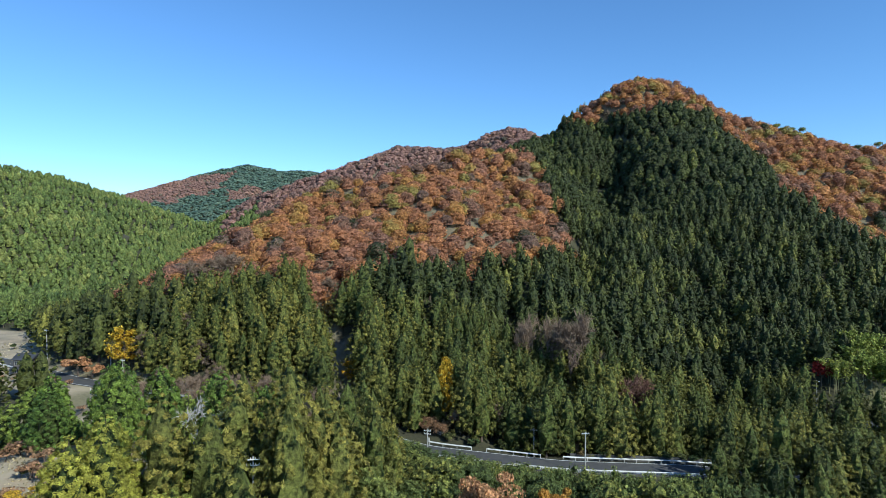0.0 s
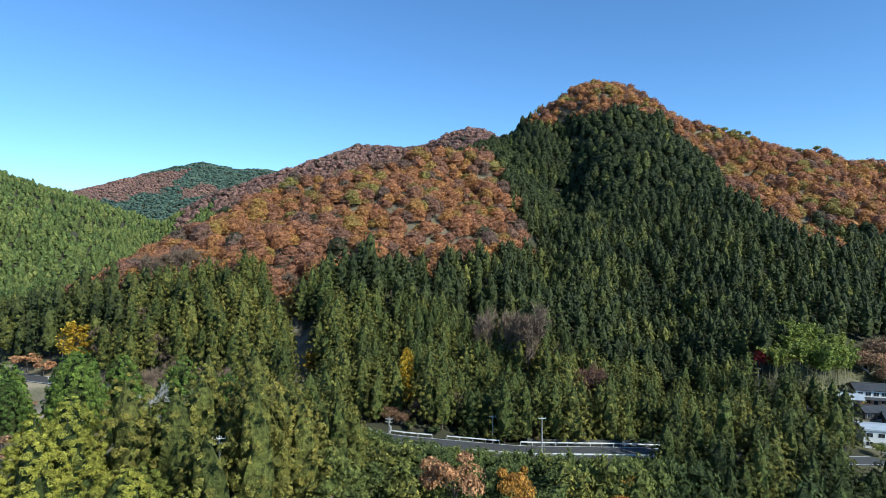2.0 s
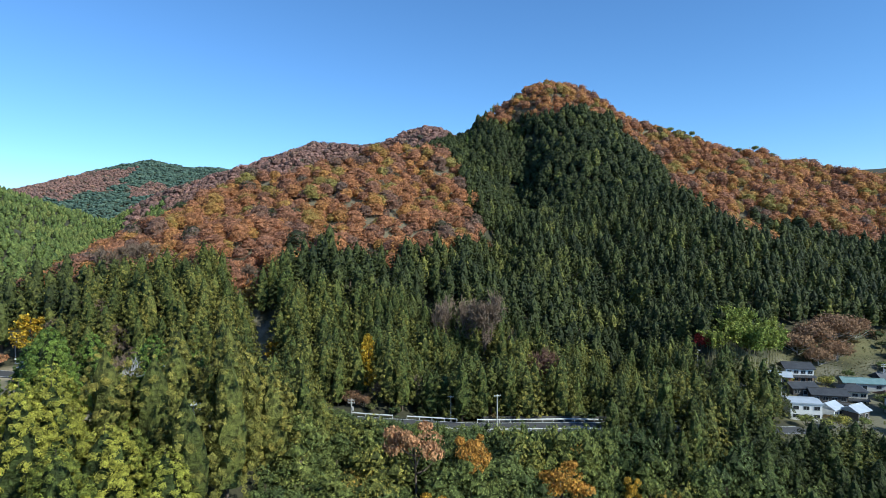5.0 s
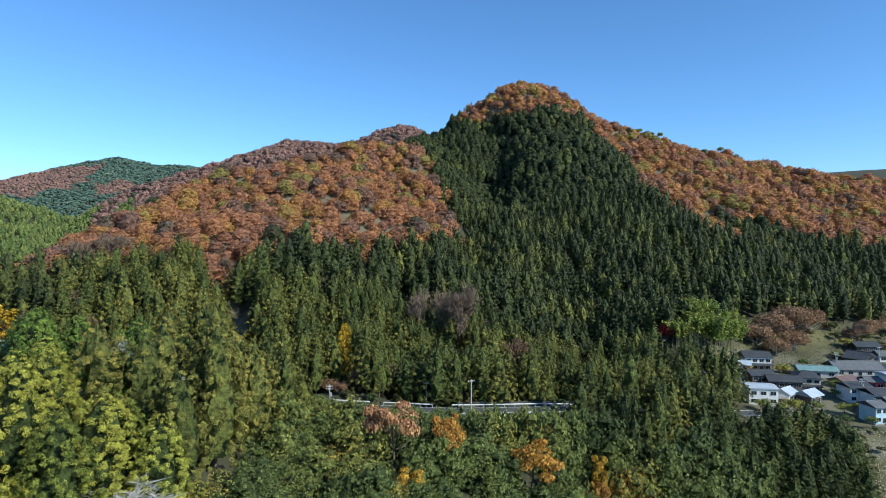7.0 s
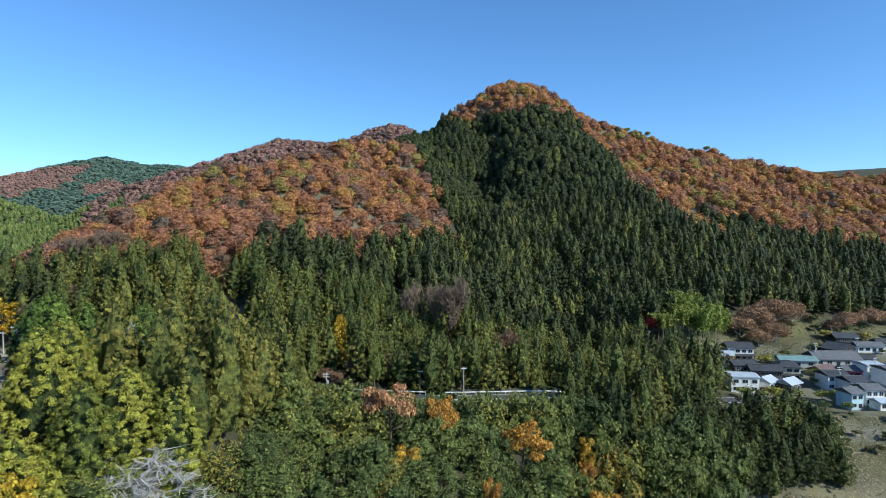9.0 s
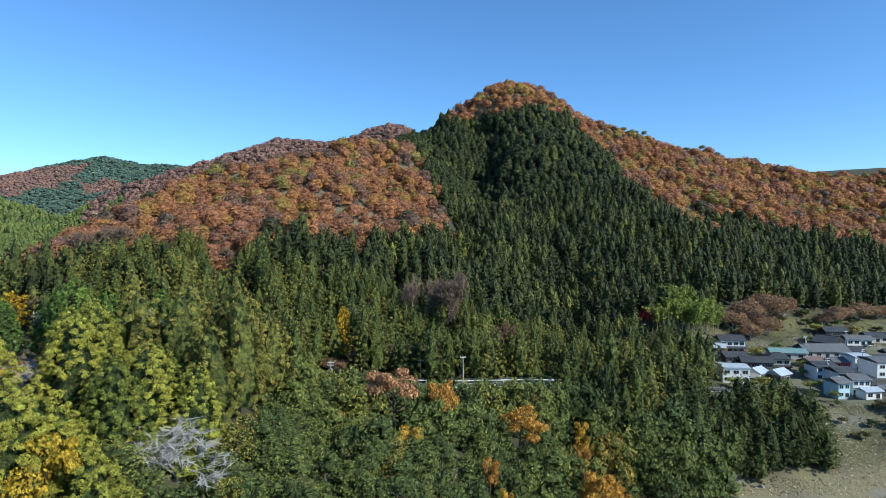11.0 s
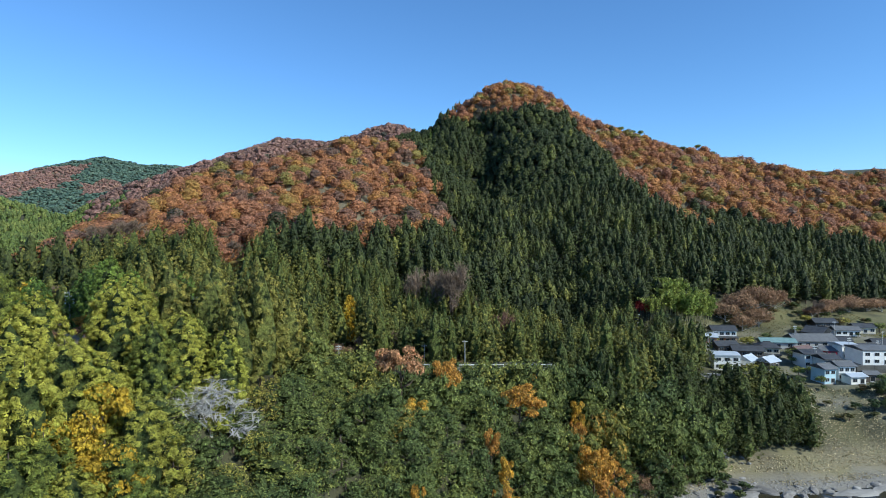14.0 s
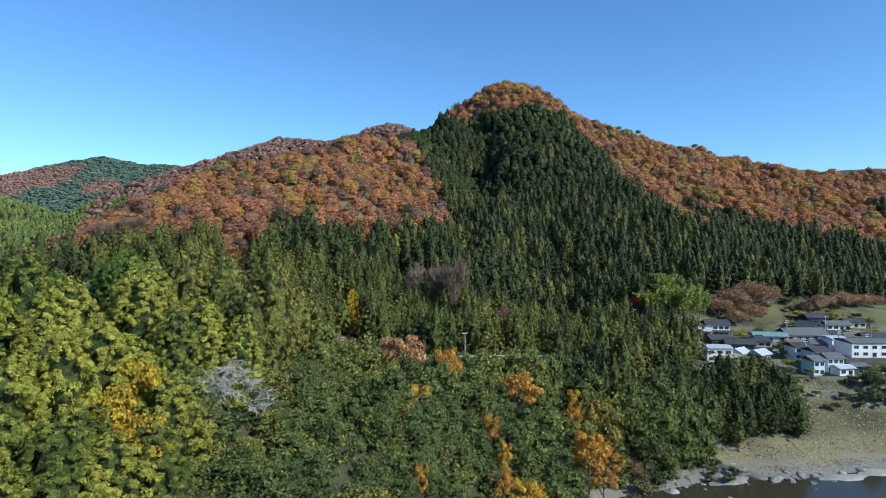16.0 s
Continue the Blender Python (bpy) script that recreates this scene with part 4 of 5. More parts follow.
def box(x0, y0, z0, x1, y1, z1):
    v = [(x, y, z) for z in (z0, z1) for x, y in ((x0, y0), (x1, y0), (x1, y1), (x0, y1))]
    q = [(3, 2, 1, 0), (4, 5, 6, 7), (0, 1, 5, 4), (1, 2, 6, 5), (2, 3, 7, 6), (3, 0, 4, 7)]
    return np.array(v, float), np.array([t for a, b, c, d in q for t in ((a, b, c), (a, c, d))])


def rock_mesh(seed):
    rs = np.random.RandomState(seed)
    bm = bmesh.new()
    bmesh.ops.create_icosphere(bm, subdivisions=2, radius=1.0)
    for v in bm.verts:
        v.co *= 1 + 0.35 * noise.noise(v.co * 1.3 + Vector((seed, 0, 0))) + 0.12 * noise.noise(v.co * 3.7 + Vector((0, seed, 0)))
        v.co.z *= 0.65
    me = bpy.data.meshes.new("rock")
    bm.to_mesh(me)
    bm.free()
    me.materials.append(mat_rock)
    return me


mat_wet_rock = plain_material("wet_rock", (0.055, 0.052, 0.048), (0.15, 0.14, 0.125), 0.7, 0.7, 0.8, single=0.5)
rock_shapes = [rock_mesh(i + 3) for i in range(5)]
rs = np.random.RandomState(61)
made = 0
while made < 90:
    x = rs.uniform(48, 175)
    along_edge = np.interp(x, [p[0] for p in SHORE[6:]], [p[1] for p in SHORE[6:]])
    y = along_edge + rs.normal(1.5, 2.6) if made > 24 else 171 + (x - 85) * -0.2 + rs.normal(3, 4)
    if made <= 24:
        x = rs.normal(82, 6)
    s = rs.uniform(0.3, 0.9) if rs.uniform() < 0.85 else rs.uniform(0.9, 1.7)
    r = new("rock", rock_shapes[made % 5])
    r.matrix_world = pose(x, y, max(float(ground_at(x, y)), WATER - 0.15), rs.uniform(-15, 15), rs.uniform(-15, 15), rs.uniform(0, 360)) @ Matrix.Diagonal((s * rs.uniform(0.8, 1.5), s, s * rs.uniform(0.6, 1.0), 1))
    tagged(r, "weathered grey river rock at the water's edge", "rock", "rocks along the shore")
    made += 1


# dark ledges where a brook comes down to the river
rs = np.random.RandomState(67)
ledge_shape = rock_mesh(9)
ledge_shape.materials[0] = mat_wet_rock
for i in range(16):
    u = i / 15
    x, y, size = 72 + 17 * u + rs.normal(0, 0.8), 176 - 11 * u + rs.normal(0, 1.2), rs.uniform(1.2, 2.2)
    r = new("ledge_rock", ledge_shape if i % 3 else rock_shapes[i % 5])
    r.matrix_world = pose(x, y, max(float(ground_at(x, y)), WATER), rs.uniform(-12, 12), rs.uniform(-12, 12), rs.uniform(-60, 0)) @ Matrix.Diagonal((size * 1.7, size, size * 0.6, 1))
    tagged(r, "dark wet rock ledge beside a small brook", "rock", "ledges along the brook")
for x, y, sx, sy, turn in ((79, 162.5, 6.5, 2.6, 15), (112, 164.5, 7, 2.2, 4), (124, 168, 6, 2.4, 10)):
    r = new("rock_slab", rock_shapes[2])
    r.matrix_world = pose(x, y, WATER + 0.05, 4, 0, turn) @ Matrix.Diagonal((sx, sy, 0.7, 1))
    tagged(r, "broad flat grey rock slab at the waterline", "rock", "rock slabs along the shore")


def pebbles(name, label, n, x0, x1, seed, size):
    rs = np.random.RandomState(seed)
    x = rs.uniform(x0, x1, n)
    y = np.interp(x, [p[0] for p in SHORE[6:]], [p[1] for p in SHORE[6:]]) + np.abs(rs.normal(0, 4.5, n)) - 0.5
    z = ground_at(x, y)
    s = rs.uniform(0.5, 1.4, (n, 1, 1)) * size
    o = np.array([(1, 0, 0), (0, 1, 0), (-1, 0, 0), (0, -1, 0), (0, 0, 0.7), (0, 0, -0.7)])[None] * s * rs.uniform(0.6, 1.4, (n, 6, 3))
    f = np.array([(0, 1, 4), (1, 2, 4), (2, 3, 4), (3, 0, 4), (1, 0, 5), (2, 1, 5), (3, 2, 5), (0, 3, 5)])
    v = o + np.stack([x, y, z], 1)[:, None]
    ob = new(name, mesh_from(name, v.reshape(-1, 3), (f[None] + (np.arange(n) * 6)[:, None, None]).reshape(-1, 3), [mat_gravel]))
    return tagged(ob, label, "gravel", kind="stuff")


pebbles("gravel", "pale grey gravel and cobbles along the river", 3500, 46, 200, 62, 0.22)


def grass(name, label, n, x0, x1, y0, y1, test, seed, size, mat=None):
    rs = np.random.RandomState(seed)
    x, y = rs.uniform(x0, x1, n), rs.uniform(y0, y1, n)
    ok = test(x, y)
    x, y = x[ok], y[ok]
    z = ground_at(x, y)
    m = len(x)
    v, f = kites(np.stack([x, y, z + size * 0.25], 1), rs.normal(0, 1, (m, 3)) * [1, 1, 0.3], size * rs.uniform(0.6, 1.6, m), 0.1, rs, 0.4, np.tile([0, -0.3, 1.0], (m, 1)) + rs.normal(0, 0.3, (m, 3)))
    t = np.repeat(np.clip(0.5 + 0.4 * waves(x, y, 22, 5) + rs.normal(0, 0.18, m), 0, 1), 4)
    ob = new(name, mesh_from(name, v, f, [mat or mat_straw], False, {"tint": t}))
    return tagged(ob, label, "grass", kind="stuff")


grass("dry_grass", "straw-coloured dry grass on the river bank", 42000, 44, 200, 150, 215, lambda x, y: (shore_distance(x, y) > 5) & ~inside(x, y, RIVER_CEDARS) & ~inside(x, y, BANK_CEDARS) & (shore_distance(x, y) < 42) & ((x > 78) | (shore_distance(x, y) < 14)), 63, 0.36)
grass("field_grass", "pale dry grass on an abandoned field", 7000, -115, -55, 82, 128, lambda x, y: inside(x, y, NEAR_FIELD) & (waves(x, y, 14, 9) > 0), 64, 0.34)
grass("meadow_grass", "short yellowed grass on the sloping meadow", 9000, 120, 215, 262, 326, lambda x, y: inside(x, y, VILLAGE) & (y > 262 + 0.3 * (x - 120)), 65, 0.5, mat_meadow)
grass("valley_grass", "dry grass on terraced valley fields", 9000, -330, -150, 150, 262, lambda x, y: inside(x, y, LEFT_FIELDS), 66, 0.6)

# ---- road ----
def ribbon(pts, left, right, lift, thick, gap=2.0):
    """A strip along a line of points, between two offsets to its side (left is +)."""
    p = np.array(pts, float)
    s = np.r_[0, np.cumsum(np.hypot(*(p[1:, :2] - p[:-1, :2]).T))]
    t = np.linspace(0, s[-1], max(2, int(s[-1] / gap)))
    k = np.ones(7) / 7
    c = np.stack([np.convolve(np.pad(np.interp(t, s, p[:, i]), 3, mode="edge"), k, "valid") for i in range(3)], 1)
    d = np.gradient(c[:, :2], axis=0)
    d /= np.linalg.norm(d, axis=1, keepdims=True)
    nrm = np.stack([-d[:, 1], d[:, 0]], 1)
    rows = []
    for off, dz in ((left, 0), (right, 0), (right, -thick), (left, -thick)):
        rows.append(np.c_[c[:, :2] + nrm * off, c[:, 2] + lift + dz])
    v = np.stack(rows, 1).reshape(-1, 3)
    f = []
    for i in range(len(t) - 1):
        for a in range(4):
            b = (a + 1) % 4
            o = i * 4
            f += [(o + a, o + 4 + a, o + 4 + b), (o + a, o + 4 + b, o + b)]
    o = (len(t) - 1) * 4
    f += [(0, 1, 2), (0, 2, 3), (o, o + 2, o + 1), (o, o + 3, o + 2)]
    return v, np.array(f), c, nrm


v, f, road_line, road_side = ribbon(ROAD, 3.6, -3.6, 0.0, 0.4)
road = tagged(new("road", mesh_from("road", v, f, [mat_asphalt], False)), "grey asphalt valley road with white edge lines", "road", kind="structure")
for off in (3.2, -3.2):
    v, f, _, _ = ribbon(ROAD, off + 0.09, off - 0.09, 0.012, 0.008)
    part("edge_line", (v, f), mat_line, road, "white painted edge line")


def guard_rail(pts, label):
    """White steel rail: a beam on posts along a line of points."""
    e = tagged(new("guard_rail"), label, "guard rail", "guard rails along the road")
    p = np.array(pts, float)
    s = np.r_[0, np.cumsum(np.linalg.norm(p[1:] - p[:-1], axis=1))]
    e.location = p[0]
    t = np.linspace(0, s[-1], max(2, int(s[-1] / 3.0) + 1))
    c = np.stack([np.interp(t, s, p[:, i]) for i in range(3)], 1) - p[0]
    bits = []
    for dz, r in ((0.78, 0.09), (0.62, 0.09), (0.70, 0.05)):
        bits.append(tube(c + [0, 0, dz], [r] * len(c), 6))
    part("beam", joined(*bits), mat_white_steel, e)
    stake = mesh_from("post", *tube([(0, 0, -0.3), (0, 0, 0.82)], [0.07, 0.07], 6), [mat_white_steel])
    for q in c:
        o = new("post", stake)
        o.parent = e
        o.location = q
    return e


def beside(x0, x1, off, lift=0.0):
    sel = (road_line[:, 0] >= x0) & (road_line[:, 0] <= x1)
    return np.c_[road_line[sel, :2] + road_side[sel] * off, road_line[sel, 2] + lift]


for a, b, off in ((-36, -22, 4.0), (-19, -3, 4.0), (0, 78, 4.0), (-36, -18, -4.0), (-12, 78, -4.0), (-132, -88, -4.2), (-260, -192, -4.0)):
    guard_rail(beside(a, b, off), "white steel guard rail beside the asphalt road")
j = beside(-12, -9, -4.0)[0]
guard_rail([j, j + [-5, -2.2, -0.5], j + [-11, -4.2, -1.2]], "white steel guard rail on a branching side road")
side_lane = [(-12, 187, 25.3), (-24, 182.5, 24.6), (-40, 176, 24.5), (-60, 170, 27)]
v, f, _, _ = ribbon(side_lane, 2.0, -2.0, 0.05, 0.5)
tagged(new("lane", mesh_from("lane", v, f, [mat_concrete], False)), "narrow pale concrete lane leaving the road", "lane", kind="structure")
v, f, _, _ = ribbon([(x, y, float(ground_at(x, y))) for x, y in ((-230, 186), (-200, 180), (-175, 177), (-150, 177), (-130, 182))], 2.4, -2.4, 0.25, 0.7)
tagged(new("lane", mesh_from("lane", v, f, [mat_asphalt], False)), "grey asphalt lane between the valley fields", "lane", kind="structure")


def wall_along(name, pts, depth, thick, label, top=0.0):
    p = np.array(pts, float)
    s = np.r_[0, np.cumsum(np.linalg.norm(p[1:, :2] - p[:-1, :2], axis=1))]
    e = tagged(new(name), label, "retaining wall")
    e.location = p[0]
    n = max(1, int(s[-1] / 6))
    for i in range(n):
        t = np.array([i, i + 1]) / n * s[-1]
        a, b = [np.array([np.interp(u, s, p[:, k]) for k in range(3)]) - p[0] for u in (t[0] + 0.03, t[1] - 0.03)]
        side = np.array([-(b - a)[1], (b - a)[0], 0]) / (np.linalg.norm((b - a)[:2]) + 1e-9) * thick
        lo = np.array([0, 0, -depth])
        v = np.array([a + lo - side * 0.6, b + lo - side * 0.6, b + lo + side, a + lo + side, a + [0, 0, top], b + [0, 0, top], b + side + [0, 0, top], a + side + [0, 0, top]])
        part("wall_panel", (v, box(0, 0, 0, 1, 1, 1)[1]), mat_stained, e)
    return e


wall_along("retaining_wall", beside(-10, 50, -4.5), 6.5, 0.5, "stained grey concrete retaining wall below the road", 0.1)
wall_along("low_wall", beside(2, 60, 5.2), 1.0, 0.4, "low stained concrete wall at the foot of the wooded slope", 1.1)


def utility_pole(x, y, h, arms=2, turn=0.0, box_on=False):
    e = tagged(new("utility_pole"), "grey concrete utility pole with steel crossarms", "utility pole", "utility poles")
    e.matrix_world = pose(x, y, float(ground_at(x, y)), 0, 0, turn)
    part("shaft", tube([(0, 0, -0.5), (0, 0, h * 0.5), (0, 0, h)], [0.19, 0.16, 0.11], 8), mat_pole, e)
    for i in range(arms):
        a = part("crossarm", box(-0.9, -0.16, h - 0.5 - i * 0.75, 0.9, -0.06, h - 0.4 - i * 0.75), mat_white_steel, e)
        for u in (-0.8, -0.3, 0.3, 0.8):
            part("insulator", tube([(u, -0.11, h - 0.4 - i * 0.75), (u, -0.11, h - 0.15 - i * 0.75)], [0.06, 0.05], 6), mat_white_steel, a)
    if box_on:
        part("transformer", tube([(0.35, 0, h - 3.2), (0.35, 0, h - 2.2)], [0.28, 0.28], 8), mat_pole, e, "grey drum transformer")
    return e


for x, y, h, arms, turn, t in ((6.3, 187.5, 10.5, 1, 10, False), (-32, 184.5, 8, 2, 0, True), (-6.5, 197, 7, 1, 0, False), (-38, 112, 11, 2, 20, False), (-80, 132, 10, 4, 40, False), (-156, 222, 8, 2, 0, True), (-146, 216, 8, 1, 0, False), (-193, 232, 13, 1, 0, False),
                         (147, 240, 9, 2, 0, True), (166, 248, 10, 2, 15, False), (158, 272, 9, 2, 0, True), (181, 280, 9, 1, 0, False), (110, 252, 9, 1, 0, False), (175, 244, 10, 2, 0, False), (190, 262, 9, 1, 10, False), (84, 262, 9, 1, 0, False)):
    utility_pole(x, y, h, arms, turn, t)

# ---- houses ----
def gable_roof(w, d, z, rise, eave, hip=0.0, thick=0.22):
    """A closed pitched roof; hip pulls the ends of the ridge in."""
    a, b, r = w / 2 + eave, d / 2 + eave, w / 2 + eave - hip
    top = [(-a, -b, z), (a, -b, z), (a, b, z), (-a, b, z), (-r, 0, z + rise), (r, 0, z + rise)]
    v = top + [(x, y, zz - thick) for x, y, zz in top]
    tri = [(0, 1, 5), (0, 5, 4), (2, 3, 4), (2, 4, 5), (1, 2, 5), (3, 0, 4)]
    low = [tuple(6 + i for i in reversed(t)) for t in tri]
    rim = [t for i in range(4) for t in ((i, i + 6, (i + 1) % 4 + 6), (i, (i + 1) % 4 + 6, (i + 1) % 4))]
    return np.array(v, float), np.array(tri + low + rim)


def window(parent, x, y, z, w, h, face=-1):
    """A framed window standing proud of the wall that faces -y."""
    f = part("window", joined(box(x - w / 2 - 0.07, y + face * 0.08, z - 0.07, x + w / 2 + 0.07, y, z), box(x - w / 2 - 0.07, y + face * 0.08, z + h, x + w / 2 + 0.07, y, z + h + 0.07),
                              box(x - w / 2 - 0.07, y + face * 0.08, z, x - w / 2, y, z + h), box(x + w / 2, y + face * 0.08, z, x + w / 2 + 0.07, y, z + h), box(x - 0.03, y + face * 0.07, z, x + 0.03, y, z + h)), mat_frame, parent)
    part("pane", box(x - w / 2, y + face * 0.03, z, x + w / 2, y - face * 0.02, z + h), mat_glass, f)


def house(name, x, y, w, d, turn, storeys, roof, wall, label, hip=0.0, lower=None, flat=False, pitch=0.34, windows=3, lift=0.0, base=None, lower_wall=None):
    """A house: x, y is the middle of its front; storeys of 2.7 m, pitched or flat roof, an optional lower roof along the front."""
    e = tagged(new(name), label, "house", "village houses")
    z0 = float(ground_at(x, y)) + 0.05
    if base is not None and abs(base - z0) > 1.8:
        z0 = base
    e.matrix_world = pose(x, y, z0, 0, 0, turn) @ Matrix.Translation((0, d / 2, 0))
    H = 2.7 * storeys + 0.3
    part("foundation", box(-w / 2 - 0.1, -d / 2 - 0.1, -3.5, w / 2 + 0.1, d / 2 + 0.1, 0.25), mat_concrete, e)
    if lower_wall is None:
        shell = box(-w / 2, -d / 2, 0.25, w / 2, d / 2, H)
        if not flat:                                # gable ends up to the ridge
            r = (d / 2) * pitch * 2 * 0.98
            g = (np.array([(-w / 2, -d / 2, H), (-w / 2, d / 2, H), (-w / 2, 0, H + r * 0.5), (w / 2, -d / 2, H), (w / 2, d / 2, H), (w / 2, 0, H + r * 0.5)]), np.array([(0, 2, 1), (3, 4, 5), (0, 3, 5), (0, 5, 2), (1, 2, 5), (1, 5, 4)]))
            if not hip:
                shell = joined(shell, g)
        part("wall", shell, wall, e)
    else:
        part("wall", box(-w / 2, -d / 2, 2.9, w / 2, d / 2, H), wall, e)
        part("lower_wall", box(-w / 2 + 0.05, -d / 2 + 0.05, 0.25, w / 2 - 0.05, d / 2 - 0.05, 2.9), lower_wall, e)
    if flat:
        part("roof", joined(box(-w / 2 - 0.3, -d / 2 - 0.3, H, w / 2 + 0.3, d / 2 + 0.3, H + 0.25), gable_roof(w, d, H + 0.5, d * 0.07, 0.25)), roof, e)
    else:
        rise = d / 2 * pitch + 0.25
        part("roof", gable_roof(w, d, H + 0.12, rise + 0.18, 0.65, hip), roof, e)
        part("ridge_cap", tube([(-w / 2 - 0.6 + hip, 0, H + 0.33 + rise), (w / 2 + 0.6 - hip, 0, H + 0.33 + rise)], [0.2, 0.2], 6), roof, e)
    if lower:
        part("lower_roof", joined(*[(np.array([(-w / 2 - 0.5, -d / 2 - lower, 2.75), (w / 2 + 0.5, -d / 2 - lower, 2.75), (w / 2 + 0.5, -d / 2 + 0.05, 3.35), (-w / 2 - 0.5, -d / 2 + 0.05, 3.35), (-w / 2 - 0.5, -d / 2 - lower, 2.6), (w / 2 + 0.5, -d / 2 - lower, 2.6), (w / 2 + 0.5, -d / 2 + 0.05, 3.2), (-w / 2 - 0.5, -d / 2 + 0.05, 3.2)]), box(0, 0, 0, 1, 1, 1)[1])]), roof, e)
        for u in (-w / 2 + 0.2, w / 2 - 0.2):
            part("pillar", box(u - 0.08, -d / 2 - lower + 0.15, 0.0, u + 0.08, -d / 2 - lower + 0.31, 2.65), mat_dark_wall, e)
    for s in range(storeys):
        for i in range(windows):
            u = (i + 0.5) / windows * w - w / 2
            if s == 0 and i == windows // 2:
                dr = part("door", box(u - 0.85, -d / 2 - 0.05, 0.25, u + 0.85, -d / 2 + 0.02, 2.3), mat_frame, e)
                part("pane", box(u - 0.7, -d / 2 - 0.07, 0.7, u + 0.7, -d / 2 - 0.045, 2.1), mat_glass, dr)
            else:
                window(e, u, -d / 2, 2.7 * s + 1.15, min(1.7, w / windows * 0.62), 1.15)
    return e


house("farmhouse", 124.8, 268.5, 10, 7.5, -6, 2, mat_tile_dark, mat_white_wall, "two-storey farmhouse with dark tiled roof and white upper wall", lower=1.6, lower_wall=mat_brick_wall, windows=4, base=20.5)
house("shed", 114.5, 262.5, 7.5, 7, -18, 1, mat_metal_roof, mat_brick_wall, "low shed with pale metal roof and orange-brown wall", pitch=0.2, windows=2, base=19)
house("white_house", 110.5, 236.2, 9.6, 8, -8, 2, mat_metal_roof, mat_white_wall, "white two-storey building with pale metal roof", flat=True, windows=3, base=14.3)
house("tiled_house", 127, 252, 11.5, 7, -10, 2, mat_tile_dark, mat_dark_wall, "dark timber house with grey tiled roof", windows=4, base=13.6, hip=0, lower=1.2)
house("tiled_annex", 121, 257, 9, 6, 4, 1, mat_tile_dark, mat_dark_wall, "low dark outbuilding with tiled roof", base=16)
house("cream_house", 137, 254.5, 8, 8, -14, 2, mat_tile_dark, mat_cream_wall, "cream two-storey house with dark hipped roof", hip=3.2, base=14.4, lower=1.4, windows=3)
house("long_barn", 147.5, 266, 14, 6, -10, 1, mat_green_roof, mat_grey_wall, "long low barn with blue-green metal roof", pitch=0.3, base=15.6)
house("storehouse", 123, 240, 5.5, 5.5, 34, 1, mat_metal_roof, mat_white_wall, "small storehouse with pale blue metal roof", pitch=0.45, base=15.2, windows=2)
house("storehouse", 130, 238, 6.5, 5.5, 30, 1, mat_metal_roof, mat_dark_wall, "small storehouse with pale metal roof and dark gable", pitch=0.45, base=14.8, windows=2)
house("hall", 165, 267.5, 18, 10, -4, 1, mat_tile_grey, mat_grey_wall, "large hall with broad grey roof and pale wall", pitch=0.42, base=16, windows=5, lift=0.4)
house("hillside_house", 187, 295, 10, 7, -4, 2, mat_tile_dark, mat_dark_wall, "two-storey dark house with blue-black tiled roof at the wood's edge", base=18.8, windows=4)
house("hillside_house", 192, 286.5, 11, 6, -6, 1, mat_tile_grey, mat_white_wall, "single-storey house with grey tiled roof and pale wall", base=18.6, windows=4)
house("hillside_house", 203.5, 291, 9, 6.5, -8, 1, mat_tile_dark, mat_cream_wall, "single-storey house with dark tiled roof", base=19, windows=3)
house("gabled_house", 172, 282, 8, 12, -50, 1, mat_tile_dark, mat_dark_wall, "dark low house with broad gable and tiled roof", base=18)
house("red_house", 162.5, 252.5, 8.5, 7, -8, 2, mat_tile_grey, mat_red_wall, "bright red two-storey house with grey roof", base=13.4, pitch=0.25)
house("white_house", 168, 250, 7.2, 8, 4, 2, mat_metal_roof, mat_white_wall, "tall plain white building with flat roof", flat=True, base=15.4, windows=2)
house("brown_house", 154, 255, 8.5, 7, 24, 2, mat_brown_roof, mat_cream_wall, "small house with reddish-brown roof", base=12.8)
house("tiled_house", 146.5, 239.5, 8, 7, 6, 2, mat_tile_dark, mat_white_wall, "white-walled house with dark flat-pitched roof", pitch=0.2, base=13.2)
house("tiled_house", 149.3, 232.5, 6.2, 7, 4, 2, mat_tile_dark, mat_white_wall, "narrow white house with low dark roof", pitch=0.22, base=13.6, windows=2)
house("blue_house", 140.5, 220.5, 4.6, 6.5, 10, 2, mat_tile_grey, mat_blue_wall, "light blue two-storey house built on the river bank", pitch=0.25, base=12.4, windows=2)
house("white_house", 149, 224, 6, 7, -2, 2, mat_tile_grey, mat_white_wall, "weathered white house on the river bank", pitch=0.22, base=13.2, windows=3)
house("assembly_hall", 172.5, 236, 18, 11, -2, 2, mat_tile_grey, mat_white_wall, "long white hall with flat grey roof above a stone wall", flat=True, base=16.6, windows=5)
house("tiled_house", 182.5, 257, 10, 7, 10, 2, mat_tile_dark, mat_dark_wall, "dark house with blue-black tiled roof", base=13.4)
house("tiled_house", 195, 264, 12, 7, -8, 2, mat_tile_dark, mat_white_wall, "long white house with blue-black tiled roof", base=14)
house("tiled_house", 176, 268, 9, 6, -12, 1, mat_tile_dark, mat_grey_wall, "low grey house with dark tiled roof", base=16.8)
house("riverside_shed", 149.5, 218.5, 6, 4.5, 8, 1, mat_metal_roof, mat_white_wall, "white shed on stilts at the bank's edge", pitch=0.15, base=12, windows=2)
house("riverside_shed", 157.5, 222.5, 4.5, 4, -4, 1, mat_tile_grey, mat_dark_wall, "small dark shed with grey roof", pitch=0.3, base=12, windows=1)
